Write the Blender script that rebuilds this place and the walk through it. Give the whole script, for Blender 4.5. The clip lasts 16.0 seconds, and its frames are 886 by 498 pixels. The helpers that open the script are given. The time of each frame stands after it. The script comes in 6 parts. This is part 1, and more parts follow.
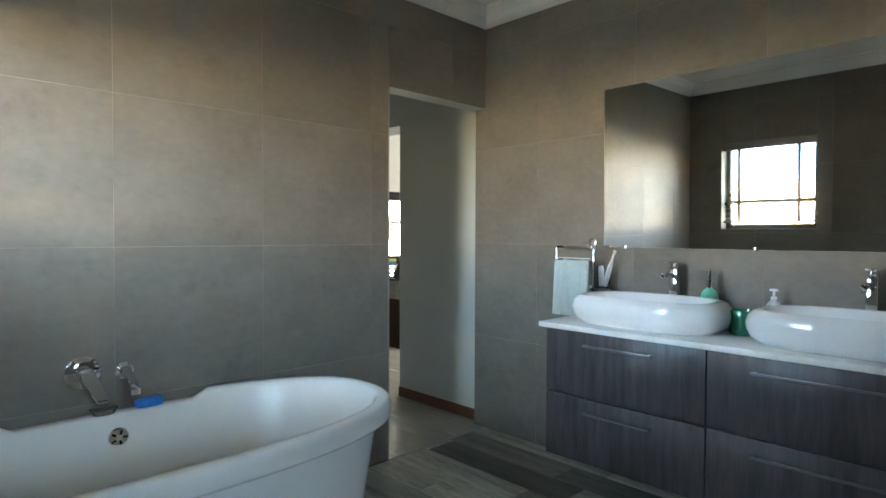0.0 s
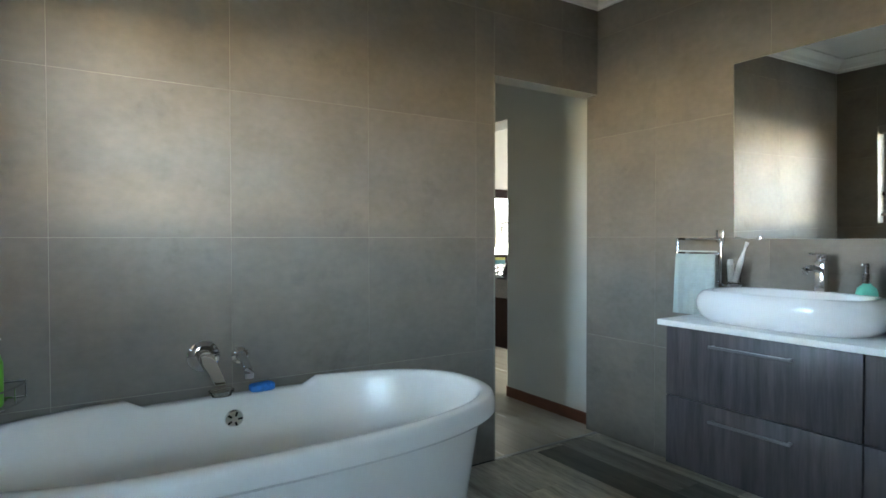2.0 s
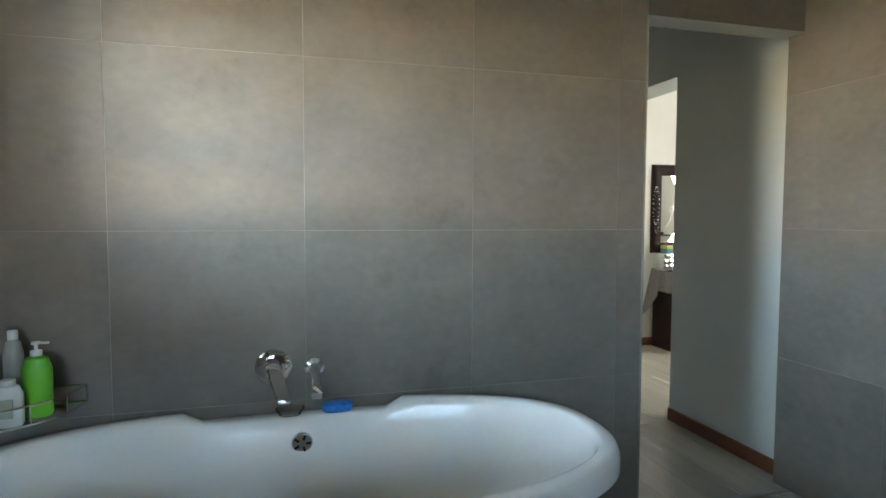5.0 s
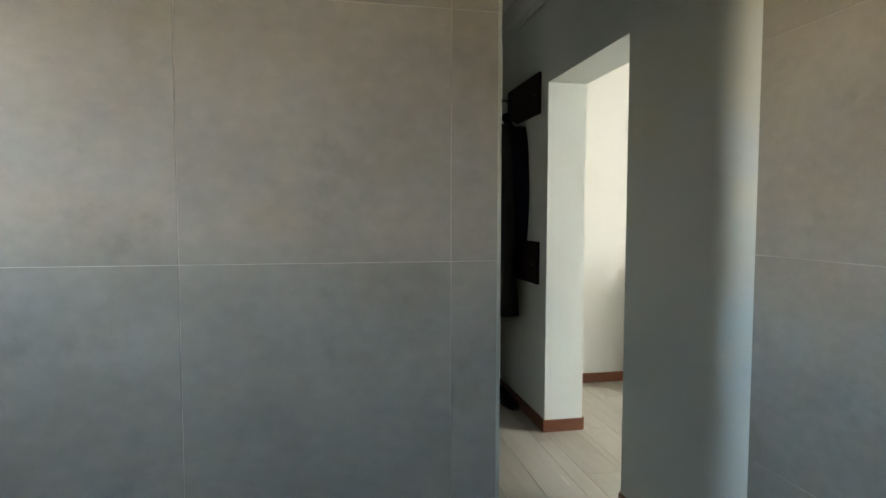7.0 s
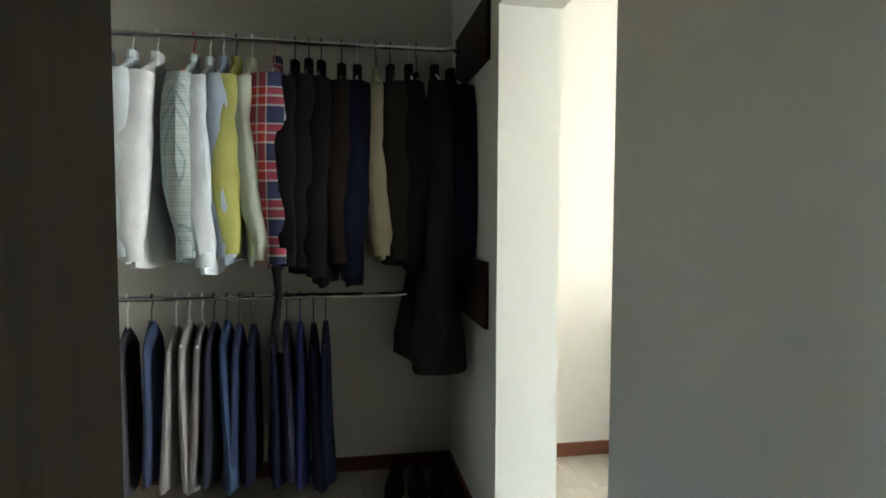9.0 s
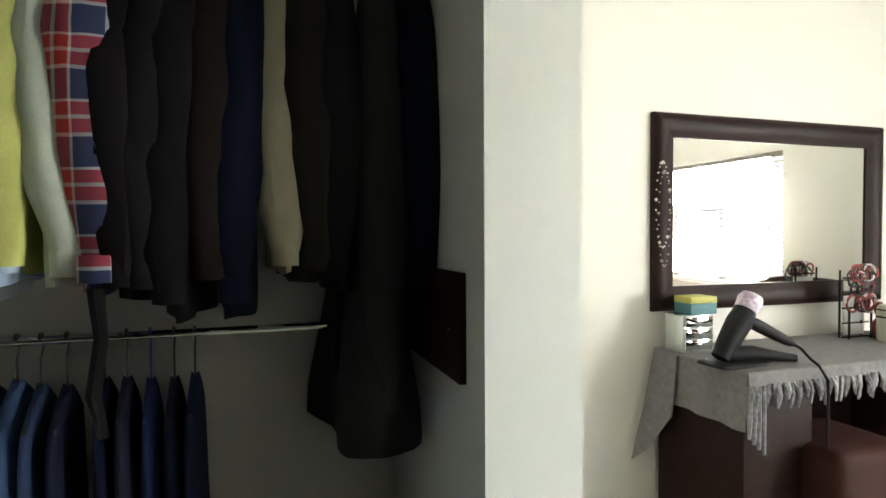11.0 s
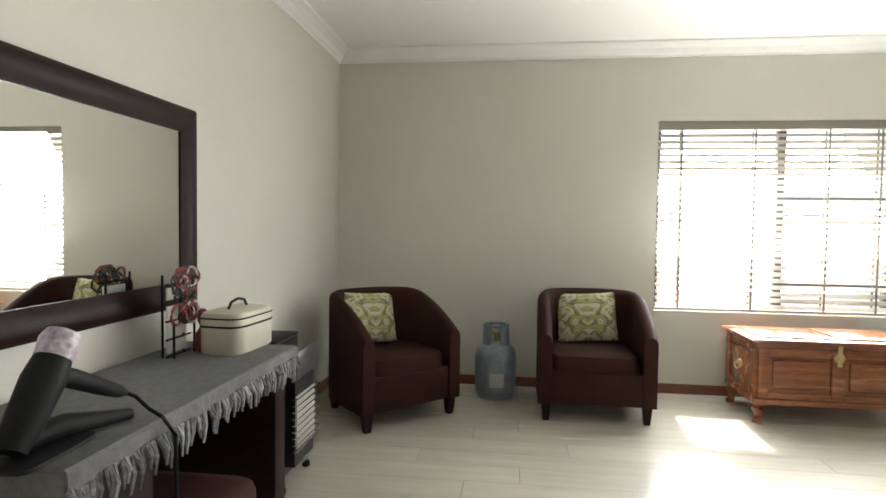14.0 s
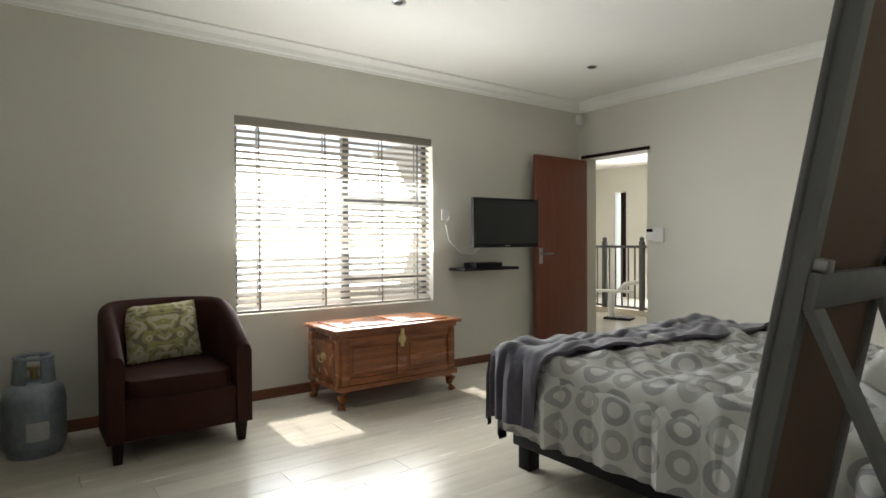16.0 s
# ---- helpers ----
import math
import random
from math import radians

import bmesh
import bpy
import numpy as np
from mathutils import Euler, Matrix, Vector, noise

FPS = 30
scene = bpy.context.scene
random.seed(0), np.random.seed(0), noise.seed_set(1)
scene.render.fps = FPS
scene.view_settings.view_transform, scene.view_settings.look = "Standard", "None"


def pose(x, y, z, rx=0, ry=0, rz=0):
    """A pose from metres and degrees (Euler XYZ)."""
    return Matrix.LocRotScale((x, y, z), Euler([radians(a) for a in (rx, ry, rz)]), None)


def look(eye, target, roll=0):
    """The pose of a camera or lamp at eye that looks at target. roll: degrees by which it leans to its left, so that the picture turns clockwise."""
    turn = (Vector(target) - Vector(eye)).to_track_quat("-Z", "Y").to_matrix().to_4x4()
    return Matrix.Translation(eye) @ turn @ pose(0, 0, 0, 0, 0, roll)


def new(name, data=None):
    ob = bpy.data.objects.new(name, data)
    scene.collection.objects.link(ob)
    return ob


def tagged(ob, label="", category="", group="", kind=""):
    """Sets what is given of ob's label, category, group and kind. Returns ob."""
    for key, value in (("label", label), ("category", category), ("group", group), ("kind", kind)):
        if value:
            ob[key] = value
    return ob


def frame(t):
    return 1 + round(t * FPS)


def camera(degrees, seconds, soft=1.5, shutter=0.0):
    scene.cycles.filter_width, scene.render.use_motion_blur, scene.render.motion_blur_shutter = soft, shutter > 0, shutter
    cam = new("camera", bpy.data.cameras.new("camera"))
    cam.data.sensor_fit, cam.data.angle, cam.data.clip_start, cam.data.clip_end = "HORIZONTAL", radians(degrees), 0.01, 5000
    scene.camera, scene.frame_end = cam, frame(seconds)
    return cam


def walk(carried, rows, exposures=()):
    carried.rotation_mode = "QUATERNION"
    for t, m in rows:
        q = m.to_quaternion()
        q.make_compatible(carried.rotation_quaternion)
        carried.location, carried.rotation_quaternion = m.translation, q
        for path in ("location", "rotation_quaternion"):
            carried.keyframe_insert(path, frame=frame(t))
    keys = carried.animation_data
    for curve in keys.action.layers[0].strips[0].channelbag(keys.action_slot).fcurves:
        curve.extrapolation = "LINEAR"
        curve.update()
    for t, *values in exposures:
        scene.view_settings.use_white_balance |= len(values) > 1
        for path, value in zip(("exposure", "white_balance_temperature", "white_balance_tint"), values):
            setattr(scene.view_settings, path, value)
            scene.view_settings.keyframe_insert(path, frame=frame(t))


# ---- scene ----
cam = camera(75.2, 16.0, 1.6)

PATH = [
    (0, (0.752, 1.937, 1.251), (2.135, 3.38, 1.203), 0.2),
    (0.5, (0.761, 1.938, 1.244), (2.082, 3.439, 1.197), 0.0),
    (1, (0.778, 1.949, 1.228), (2.026, 3.511, 1.187), 0.0),
    (1.5, (0.8, 1.964, 1.213), (1.966, 3.588, 1.177), -0.1),
    (2, (0.833, 1.992, 1.195), (1.914, 3.674, 1.158), -0.1),
    (2.5, (0.859, 2.007, 1.186), (1.823, 3.758, 1.13), -0.1),
    (3, (0.859, 2.018, 1.177), (1.713, 3.824, 1.092), -0.0),
    (3.2, (0.855, 2.021, 1.18), (1.654, 3.852, 1.081), 0.0),
    (5.5, (1.537, 2.505, 1.258), (2.03, 4.441, 1.152), 0.2),
    (6, (1.781, 2.643, 1.258), (2.239, 4.587, 1.156), 0.1),
    (6.5, (2.069, 2.845, 1.3), (2.482, 4.798, 1.185), 0.0),
    (7, (2.324, 3.078, 1.312), (2.711, 5.037, 1.195), 0.1),
    (7.5, (2.561, 3.362, 1.328), (2.926, 5.324, 1.204), 0.2),
    (8, (2.752, 3.656, 1.339), (3.09, 5.623, 1.213), 0.2),
    (8.5, (2.951, 3.897, 1.412), (3.249, 5.866, 1.228), -0.1),
    (8.7, (2.994, 4.046, 1.372), (3.307, 6.016, 1.226), -0.0),
    (10.8, (3.123, 5.080, 1.239), (3.629, 7.015, 1.193), -0.3),
    (11, (3.127, 5.159, 1.242), (3.739, 7.062, 1.190), -0.3),
    (11.5, (3.171, 5.356, 1.254), (4.154, 7.096, 1.181), -0.0),
    (12, (3.219, 5.496, 1.251), (4.534, 7.000, 1.175), -0.0),
    (12.5, (3.315, 5.596, 1.256), (4.887, 6.830, 1.173), 0.1),
    (13, (3.424, 5.687, 1.267), (5.173, 6.652, 1.177), 0.4),
    (13.5, (3.541, 5.736, 1.263), (5.439, 6.360, 1.179), 0.9),
    (14, (3.673, 5.815, 1.265), (5.656, 6.057, 1.186), 0.8),
    (14.5, (3.728, 6.015, 1.214), (5.711, 5.756, 1.161), 0.5),
    (15, (3.836, 6.014, 1.116), (5.737, 5.391, 1.109), 0.2),
    (15.5, (3.973, 6.005, 1.139), (5.729, 5.047, 1.126), -0.1),
    (16, (4.029, 5.988, 1.167), (5.638, 4.802, 1.141), -0.3),
]
EXPOSURES = [(0.0, 2.0), (3.2, 2.1), (5.5, 2.0), (7.0, 2.1), (8.5, 2.6), (11.0, 2.45), (12.0, 2.1), (13.2, 1.85), (14.5, 1.2), (16.0, 0.65)]
walk(cam, [(t, look(eye, target, roll)) for t, eye, target, roll in PATH], EXPOSURES)

# ---- light ----
SUN_ELEV, SUN_AZ = 48.0, 0.046
world = bpy.data.worlds.new("sky")
scene.world = world
world.use_nodes = True
wn = world.node_tree.nodes
wl = world.node_tree.links
bg = wn["Background"]
sky = wn.new("ShaderNodeTexSky")
sky.sky_type = "NISHITA"
sky.sun_disc = False
sky.sun_elevation = radians(SUN_ELEV)
sky.sun_rotation = radians(90)
wl.new(sky.outputs[0], bg.inputs[0])
bg.inputs[1].default_value = 0.15
sun_data = bpy.data.lights.new("sun", "SUN")
sun_data.energy, sun_data.angle, sun_data.color = 5.0, radians(0.6), (1.0, 0.95, 0.88)
sun = new("sun", sun_data)
sun.matrix_world = look((0, 0, 0), (-math.cos(radians(SUN_ELEV)), SUN_AZ * math.cos(radians(SUN_ELEV)), -math.sin(radians(SUN_ELEV))))


def window_lamp(name, eye, target, w, h, watts, color, spread):
    d = bpy.data.lights.new(name, "AREA")
    d.shape, d.size, d.size_y, d.energy, d.color = "RECTANGLE", w, h, watts, color
    d.spread = radians(spread)
    ob = new(name, d)
    ob.matrix_world = look(eye, target)
    return ob


window_lamp("bath_sky_light", (-9.7, 0.0, 4.80), (0.29, 0.0, 4.80), 18.0, 5.0, 4400.0, (0.47, 0.71, 0.96), 180)
window_lamp("bath_ground_light", (-9.7, 0.0, 1.7), (0.29, 0.0, 1.7), 18.0, 1.2, 1750.0, (1.0, 0.77, 0.42), 180)
window_lamp("back_sky_light", (0.90, -9.9, 5.05), (0.90, 0.0, 5.05), 12.0, 4.9, 2100.0, (0.47, 0.71, 0.96), 180)
window_lamp("back_ground_light", (0.90, -9.9, 1.9), (0.90, 0.0, 1.9), 12.0, 1.4, 520.0, (1.0, 0.77, 0.42), 180)
window_lamp("bedroom_sky_light", (8.47, 3.855, 1.38), (7.47, 3.855, 0.80), 1.74, 1.46, 42.0, (0.88, 0.95, 1.0), 180)
window_lamp("bedroom_ground_light", (8.48, 3.855, 1.36), (7.48, 3.855, 2.06), 1.74, 1.46, 74.0, (0.97, 0.97, 0.92), 170)
# Added fill lamp in an unseen wall opening, to brighten the hall.
window_lamp("hall_fill_light", (10.1, -4.08, 1.05), (10.0, -3.08, 0.9), 1.0, 2.0, 100.0, (1.0, 0.97, 0.92), 180)


# ---- materials ----
def rgb(c, k=1.0):
    return (c[0] * k, c[1] * k, c[2] * k, 1.0)


def surface(name, color, rough=0.5, metal=0.0, vary=0.12, scale=6.0, bump=0.0, fine=60.0, spec=0.5, coat=0.0,
            stretch=(1, 1, 1), second=None, amount=0.5, rand=0.0, sheen=0.0):
    """A procedural surface: colour that varies at two scales, roughness that varies a little, fine relief."""
    m = bpy.data.materials.new(name)
    m.use_nodes = True
    n, l = m.node_tree.nodes, m.node_tree.links
    b = n["Principled BSDF"]
    b.inputs["Metallic"].default_value = metal
    b.inputs["Specular IOR Level"].default_value = spec
    b.inputs["Coat Weight"].default_value = coat
    b.inputs["Sheen Weight"].default_value = sheen
    tc = n.new("ShaderNodeTexCoord")
    mp = n.new("ShaderNodeMapping")
    mp.inputs["Scale"].default_value = stretch
    l.new(tc.outputs["Object"], mp.inputs[0])
    vec = mp.outputs[0]
    if rand > 0:
        oi = n.new("ShaderNodeObjectInfo")
        ad = n.new("ShaderNodeVectorMath")
        ad.operation = "MULTIPLY_ADD"
        cm = n.new("ShaderNodeCombineXYZ")
        for i in range(3):
            l.new(oi.outputs["Random"], cm.inputs[i])
        l.new(cm.outputs[0], ad.inputs[0])
        ad.inputs[1].default_value = (37.0, 53.0, 71.0)
        l.new(vec, ad.inputs[2])
        vec = ad.outputs[0]
    n1 = n.new("ShaderNodeTexNoise")
    n1.inputs["Scale"].default_value, n1.inputs["Detail"].default_value = scale, 6
    l.new(vec, n1.inputs["Vector"])
    n2 = n.new("ShaderNodeTexNoise")
    n2.inputs["Scale"].default_value, n2.inputs["Detail"].default_value = fine, 4
    l.new(vec, n2.inputs["Vector"])
    mx = n.new("ShaderNodeMix")
    mx.data_type = "FLOAT"
    mx.inputs[0].default_value = 0.35
    l.new(n1.outputs[0], mx.inputs[2])
    l.new(n2.outputs[0], mx.inputs[3])
    ramp = n.new("ShaderNodeValToRGB")
    ramp.color_ramp.elements[0].position, ramp.color_ramp.elements[1].position = 0.3, 0.7
    other = second if second else tuple(min(1.0, c * (1 + vary)) for c in color)
    ramp.color_ramp.elements[0].color = rgb(color, 1 - vary)
    ramp.color_ramp.elements[1].color = rgb(other)
    l.new(mx.outputs[0], ramp.inputs[0])
    out = ramp.outputs[0]
    if rand > 0:
        hs = n.new("ShaderNodeHueSaturation")
        mr = n.new("ShaderNodeMapRange")
        mr.inputs[3].default_value, mr.inputs[4].default_value = 1 - rand, 1 + rand
        l.new(oi.outputs["Random"], mr.inputs[0])
        l.new(mr.outputs[0], hs.inputs["Value"])
        l.new(out, hs.inputs["Color"])
        out = hs.outputs[0]
    l.new(out, b.inputs["Base Color"])
    rr = n.new("ShaderNodeMapRange")
    rr.inputs[3].default_value, rr.inputs[4].default_value = max(0.0, rough - 0.06), min(1.0, rough + 0.06)
    l.new(n1.outputs[0], rr.inputs[0])
    l.new(rr.outputs[0], b.inputs["Roughness"])
    if bump > 0:
        bp = n.new("ShaderNodeBump")
        bp.inputs["Strength"].default_value, bp.inputs["Distance"].default_value = min(1.0, bump), 0.004
        l.new(n2.outputs[0], bp.inputs["Height"])
        l.new(bp.outputs[0], b.inputs["Normal"])
    return m


def glass(name, tint=(1, 1, 1), rough=0.0):
    m = bpy.data.materials.new(name)
    m.use_nodes = True
    b = m.node_tree.nodes["Principled BSDF"]
    b.inputs["Base Color"].default_value = rgb(tint)
    b.inputs["Transmission Weight"].default_value = 1.0
    b.inputs["Roughness"].default_value = rough
    return m


def mirror_glass(name):
    m = bpy.data.materials.new(name)
    m.use_nodes = True
    b = m.node_tree.nodes["Principled BSDF"]
    b.inputs["Base Color"].default_value = (0.86, 0.88, 0.86, 1)
    b.inputs["Metallic"].default_value, b.inputs["Roughness"].default_value = 1.0, 0.015
    return m


M_TILE = surface("concrete_tile", (0.182, 0.165, 0.134), 0.56, vary=0.20, scale=3.2, fine=24, bump=0.05, rand=0.02, stretch=(1, 1, 1.35), second=(0.220, 0.200, 0.166))


def smudges(m, scale, lo, hi, depth):
    """Sparse darker marks over a surface's colour."""
    n, l = m.node_tree.nodes, m.node_tree.links
    sock = n["Principled BSDF"].inputs["Base Color"]
    was = sock.links[0].from_socket
    geo = n.new("ShaderNodeNewGeometry")
    nz = n.new("ShaderNodeTexNoise")
    nz.inputs["Scale"].default_value, nz.inputs["Detail"].default_value, nz.inputs["Roughness"].default_value = scale, 7, 0.62
    l.new(geo.outputs["Position"], nz.inputs["Vector"])
    mr = n.new("ShaderNodeMapRange")
    mr.inputs[1].default_value, mr.inputs[2].default_value = lo, hi
    mr.inputs[3].default_value, mr.inputs[4].default_value = 1.0, depth
    l.new(nz.outputs[0], mr.inputs[0])
    hs = n.new("ShaderNodeHueSaturation")
    l.new(mr.outputs[0], hs.inputs["Value"])
    l.new(was, hs.inputs["Color"])
    l.new(hs.outputs[0], sock)


smudges(M_TILE, 4.2, 0.60, 0.74, 0.74)
M_GROUT = surface("grout", (0.20, 0.182, 0.150), 0.8, vary=0.15, scale=1.6, fine=7, second=(0.52, 0.49, 0.42))
M_CREAM = surface("cream_wall_paint", (0.64, 0.625, 0.56), 0.6, vary=0.03, scale=1.5, bump=0.06, fine=130)
M_GREEN = surface("pale_wall_paint", (0.63, 0.65, 0.60), 0.45, vary=0.03, scale=1.5, bump=0.05, fine=130)
M_CEIL = surface("white_ceiling_paint", (0.80, 0.80, 0.77), 0.8, vary=0.02, scale=2, bump=0.05, fine=150)
M_CORNICE = surface("cornice_plaster", (0.80, 0.80, 0.77), 0.6, vary=0.02)
M_SKIRT = surface("skirting_wood", (0.16, 0.055, 0.025), 0.4, vary=0.25, scale=4, fine=40, stretch=(1, 1, 8), bump=0.1)
M_PLANK = surface("laminate_plank", (0.49, 0.455, 0.38), 0.25, vary=0.1, scale=2.0, fine=14, stretch=(9, 0.7, 9), bump=0.05, rand=0.05)
M_WTILE = surface("wood_look_tile", (0.20, 0.18, 0.14), 0.42, vary=0.35, scale=2.5, fine=18, stretch=(7, 0.8, 7), bump=0.1, rand=0.8, second=(0.60, 0.59, 0.49))
M_GROUND = surface("dry_ground", (0.36, 0.29, 0.19), 0.95, vary=0.3, scale=0.3, fine=4)
M_STUCCO = surface("neighbour_wall", (0.7, 0.64, 0.52), 0.9, vary=0.05)
M_WHITE = surface("bath_acrylic", (0.80, 0.80, 0.76), 0.15, vary=0.02, scale=2)
M_CERAMIC = surface("basin_ceramic", (0.84, 0.84, 0.83), 0.07, vary=0.015, scale=2, coat=0.5)
M_CHROME = surface("chrome", (0.75, 0.75, 0.76), 0.08, metal=1.0, vary=0.03)
M_STEEL = surface("brushed_steel", (0.36, 0.36, 0.36), 0.32, metal=1.0, vary=0.08)
M_HANDLE = surface("dark_steel_handle", (0.20, 0.20, 0.205), 0.34, metal=0.9, vary=0.08)
M_STONE = surface("white_stone_top", (0.83, 0.83, 0.80), 0.2, vary=0.04, scale=30, fine=200)
M_DARKWOOD = surface("dark_oak_laminate", (0.042, 0.036, 0.041), 0.36, vary=0.45, scale=3.2, fine=14, stretch=(8, 8, 0.7), bump=0.1, second=(0.105, 0.092, 0.094), rand=0.08)
M_ESPRESSO = surface("espresso_wood", (0.018, 0.0085, 0.007), 0.46, vary=0.3, scale=4, fine=30, stretch=(1, 6, 6), bump=0.03, spec=0.12)
M_ROSEWOOD = surface("red_brown_timber", (0.20, 0.055, 0.017), 0.26, vary=0.35, scale=2.0, fine=14, stretch=(9, 0.9, 9), bump=0.06, coat=0.3, second=(0.36, 0.125, 0.038))
M_DOOR = surface("mahogany_door", (0.17, 0.045, 0.022), 0.42, vary=0.2, scale=2.2, fine=18, stretch=(9, 9, 0.7), bump=0.05)
M_LEATHER = surface("brown_suede", (0.034, 0.010, 0.007), 0.75, vary=0.25, scale=7, fine=120, bump=0.25, spec=0.2)
M_BRASS = surface("aged_brass", (0.55, 0.42, 0.18), 0.3, metal=1.0, vary=0.2, scale=20)
M_BLACK = surface("black_plastic", (0.009, 0.009, 0.010), 0.6, vary=0.15, spec=0.2)
M_SCREEN = surface("black_screen", (0.006, 0.007, 0.008), 0.16, vary=0.1)
M_MIRROR = mirror_glass("mirror_silver")
M_PANE = glass("window_glass")
M_SLAT = surface("taupe_blind_slat", (0.42, 0.39, 0.335), 0.5, vary=0.06, scale=5)
M_SLATP = surface("pale_blind_slat", (0.34, 0.32, 0.28), 0.5, vary=0.06, scale=5)
M_RAIL = surface("blind_headrail", (0.24, 0.22, 0.185), 0.5, vary=0.06)
M_ALU = surface("charcoal_aluminium", (0.10, 0.10, 0.10), 0.4, metal=0.3, vary=0.05)
M_RUNNER = surface("grey_woven_runner", (0.158, 0.155, 0.152), 0.95, vary=0.25, scale=40, fine=300, bump=0.4)
M_CASE = surface("cream_case_leather", (0.62, 0.58, 0.48), 0.5, vary=0.05, scale=10, bump=0.1)
M_GAS = surface("grey_blue_cylinder_paint", (0.25, 0.29, 0.32), 0.45, vary=0.3, scale=9, fine=40, metal=0.2)
M_TOWEL = surface("pale_aqua_towel", (0.45, 0.52, 0.50), 0.95, vary=0.08, scale=30, fine=300, bump=0.4)
M_PLASTICW = surface("white_plastic", (0.75, 0.75, 0.73), 0.4, vary=0.03)
M_THROW = surface("grey_plush_throw", (0.060, 0.054, 0.080), 0.9, vary=0.3, scale=5, fine=90, bump=0.3, sheen=0.4)
M_SHEETW = surface("white_cotton", (0.7, 0.7, 0.7), 0.9, vary=0.04, scale=8, bump=0.1)


# ---- building blocks ----
def box(bm, x0, x1, y0, y1, z0, z1, bevel=0.0):
    r = bmesh.ops.create_cube(bm, size=1.0, matrix=Matrix.Translation(((x0 + x1) / 2, (y0 + y1) / 2, (z0 + z1) / 2)) @ Matrix.Diagonal((x1 - x0, y1 - y0, z1 - z0, 1)))
    if bevel > 0:
        es = list({e for v in r["verts"] for e in v.link_edges})
        bmesh.ops.bevel(bm, geom=es, offset=bevel, segments=2, affect="EDGES", profile=0.5)
    return bm


def boxes(*rows, bevel=0.0):
    bm = bmesh.new()
    for r in rows:
        box(bm, *r, bevel=bevel)
    return bm


def tube(bm, pts, r, seg=10, caps=True):
    """A round bar along the points; r is one radius or one for each point."""
    pts = [Vector(p) for p in pts]
    rings = []
    up = Vector((0, 0, 1))
    for i, p in enumerate(pts):
        d = (pts[min(i + 1, len(pts) - 1)] - pts[max(i - 1, 0)]).normalized()
        a = d.cross(up if abs(d.z) < 0.95 else Vector((1, 0, 0))).normalized()
        b = a.cross(d)
        k = r[i] if isinstance(r, (list, tuple)) else r
        rings.append([bm.verts.new(p + (a * math.cos(2 * math.pi * j / seg) + b * math.sin(2 * math.pi * j / seg)) * k) for j in range(seg)])
    for u, v in zip(rings, rings[1:]):
        for j in range(seg):
            bm.faces.new((u[j], u[(j + 1) % seg], v[(j + 1) % seg], v[j]))
    if caps:
        bm.faces.new(list(reversed(rings[0])))
        bm.faces.new(rings[-1])
    return bm


def lathe(bm, rows, seg=24, center=(0, 0, 0), squash=1.0):
    """A turned body from (radius, height) rows."""
    cx, cy, cz = center
    rings = [[bm.verts.new((cx + r * math.cos(2 * math.pi * j / seg), cy + squash * r * math.sin(2 * math.pi * j / seg), cz + z)) for j in range(seg)] for r, z in rows]
    for u, v in zip(rings, rings[1:]):
        for j in range(seg):
            bm.faces.new((u[j], u[(j + 1) % seg], v[(j + 1) % seg], v[j]))
    bm.faces.new(list(reversed(rings[0])))
    bm.faces.new(rings[-1])
    return bm


def loft(bm, rings, closed=True, caps=True, first=True):
    vs = [[bm.verts.new(p) for p in ring] for ring in rings]
    for u, v in zip(vs, vs[1:]):
        n = len(u)
        for j in range(n if closed else n - 1):
            bm.faces.new((u[j], u[(j + 1) % n], v[(j + 1) % n], v[j]))
    if caps and closed:
        if first:
            bm.faces.new(list(reversed(vs[0])))
        bm.faces.new(vs[-1])
    return bm


def smooth_mesh(me, angle=40):
    for p in me.polygons:
        p.use_smooth = True
    me.set_sharp_from_angle(angle=radians(angle))


def part(name, bm, material, parent=None, label="", smooth=True):
    me = bpy.data.meshes.new(name)
    bmesh.ops.recalc_face_normals(bm, faces=bm.faces)
    bm.to_mesh(me)
    bm.free()
    me.materials.append(material)
    if smooth:
        smooth_mesh(me)
    ob = new(name, me)
    if parent:
        ob.parent = parent
    if label:
        ob["label"] = label
    return ob


def thing(name, m, label, category, group=""):
    ob = new(name)
    ob.matrix_world = m
    ob.empty_display_size = 0.1
    return tagged(ob, label, category, group)


def setting(name, bm, material, label="", category="", smooth=False):
    ob = part(name, bm, material, None, "", smooth)
    return tagged(ob, label, category or name.split("_")[0], "", "structure")


def superellipse(a, b, n=2.5, seg=48, cx=0, cy=0, z=0):
    out = []
    for i in range(seg):
        t = 2 * math.pi * i / seg
        c, s = math.cos(t), math.sin(t)
        out.append((cx + a * math.copysign(abs(c) ** (2 / n), c), cy + b * math.copysign(abs(s) ** (2 / n), s), z))
    return out


# ---- the plan, in metres ----
XL, XT, XW, XB, XE = 0.40, 3.525, 3.59, 3.83, 8.26      # bath's window wall, vanity wall, wall to the bedroom (two faces), bedroom's window wall
YS, YT, YTB, YN = 0.12, 4.44, 4.56, 7.24   # bath's back wall, tub wall (two faces), north wall
YD = 1.0                                     # bedroom's door wall
XC = 1.60                                    # dressing room's end wall
DY0, DY1, DH = 5.385, 6.315, 2.092           # doorway to the bedroom
YV = 4.525                                   # where the vanity wall's tiles end
OX, OH = 2.735, 2.066                         # opening to the bath
ZC = 2.67
BWY0, BWY1, BWZ0, BWZ1 = 3.32, 4.13, 1.23, 2.06   # bath window
WY0, WY1, WZ0, WZ1 = 2.98, 4.73, 0.635, 2.09      # bedroom window
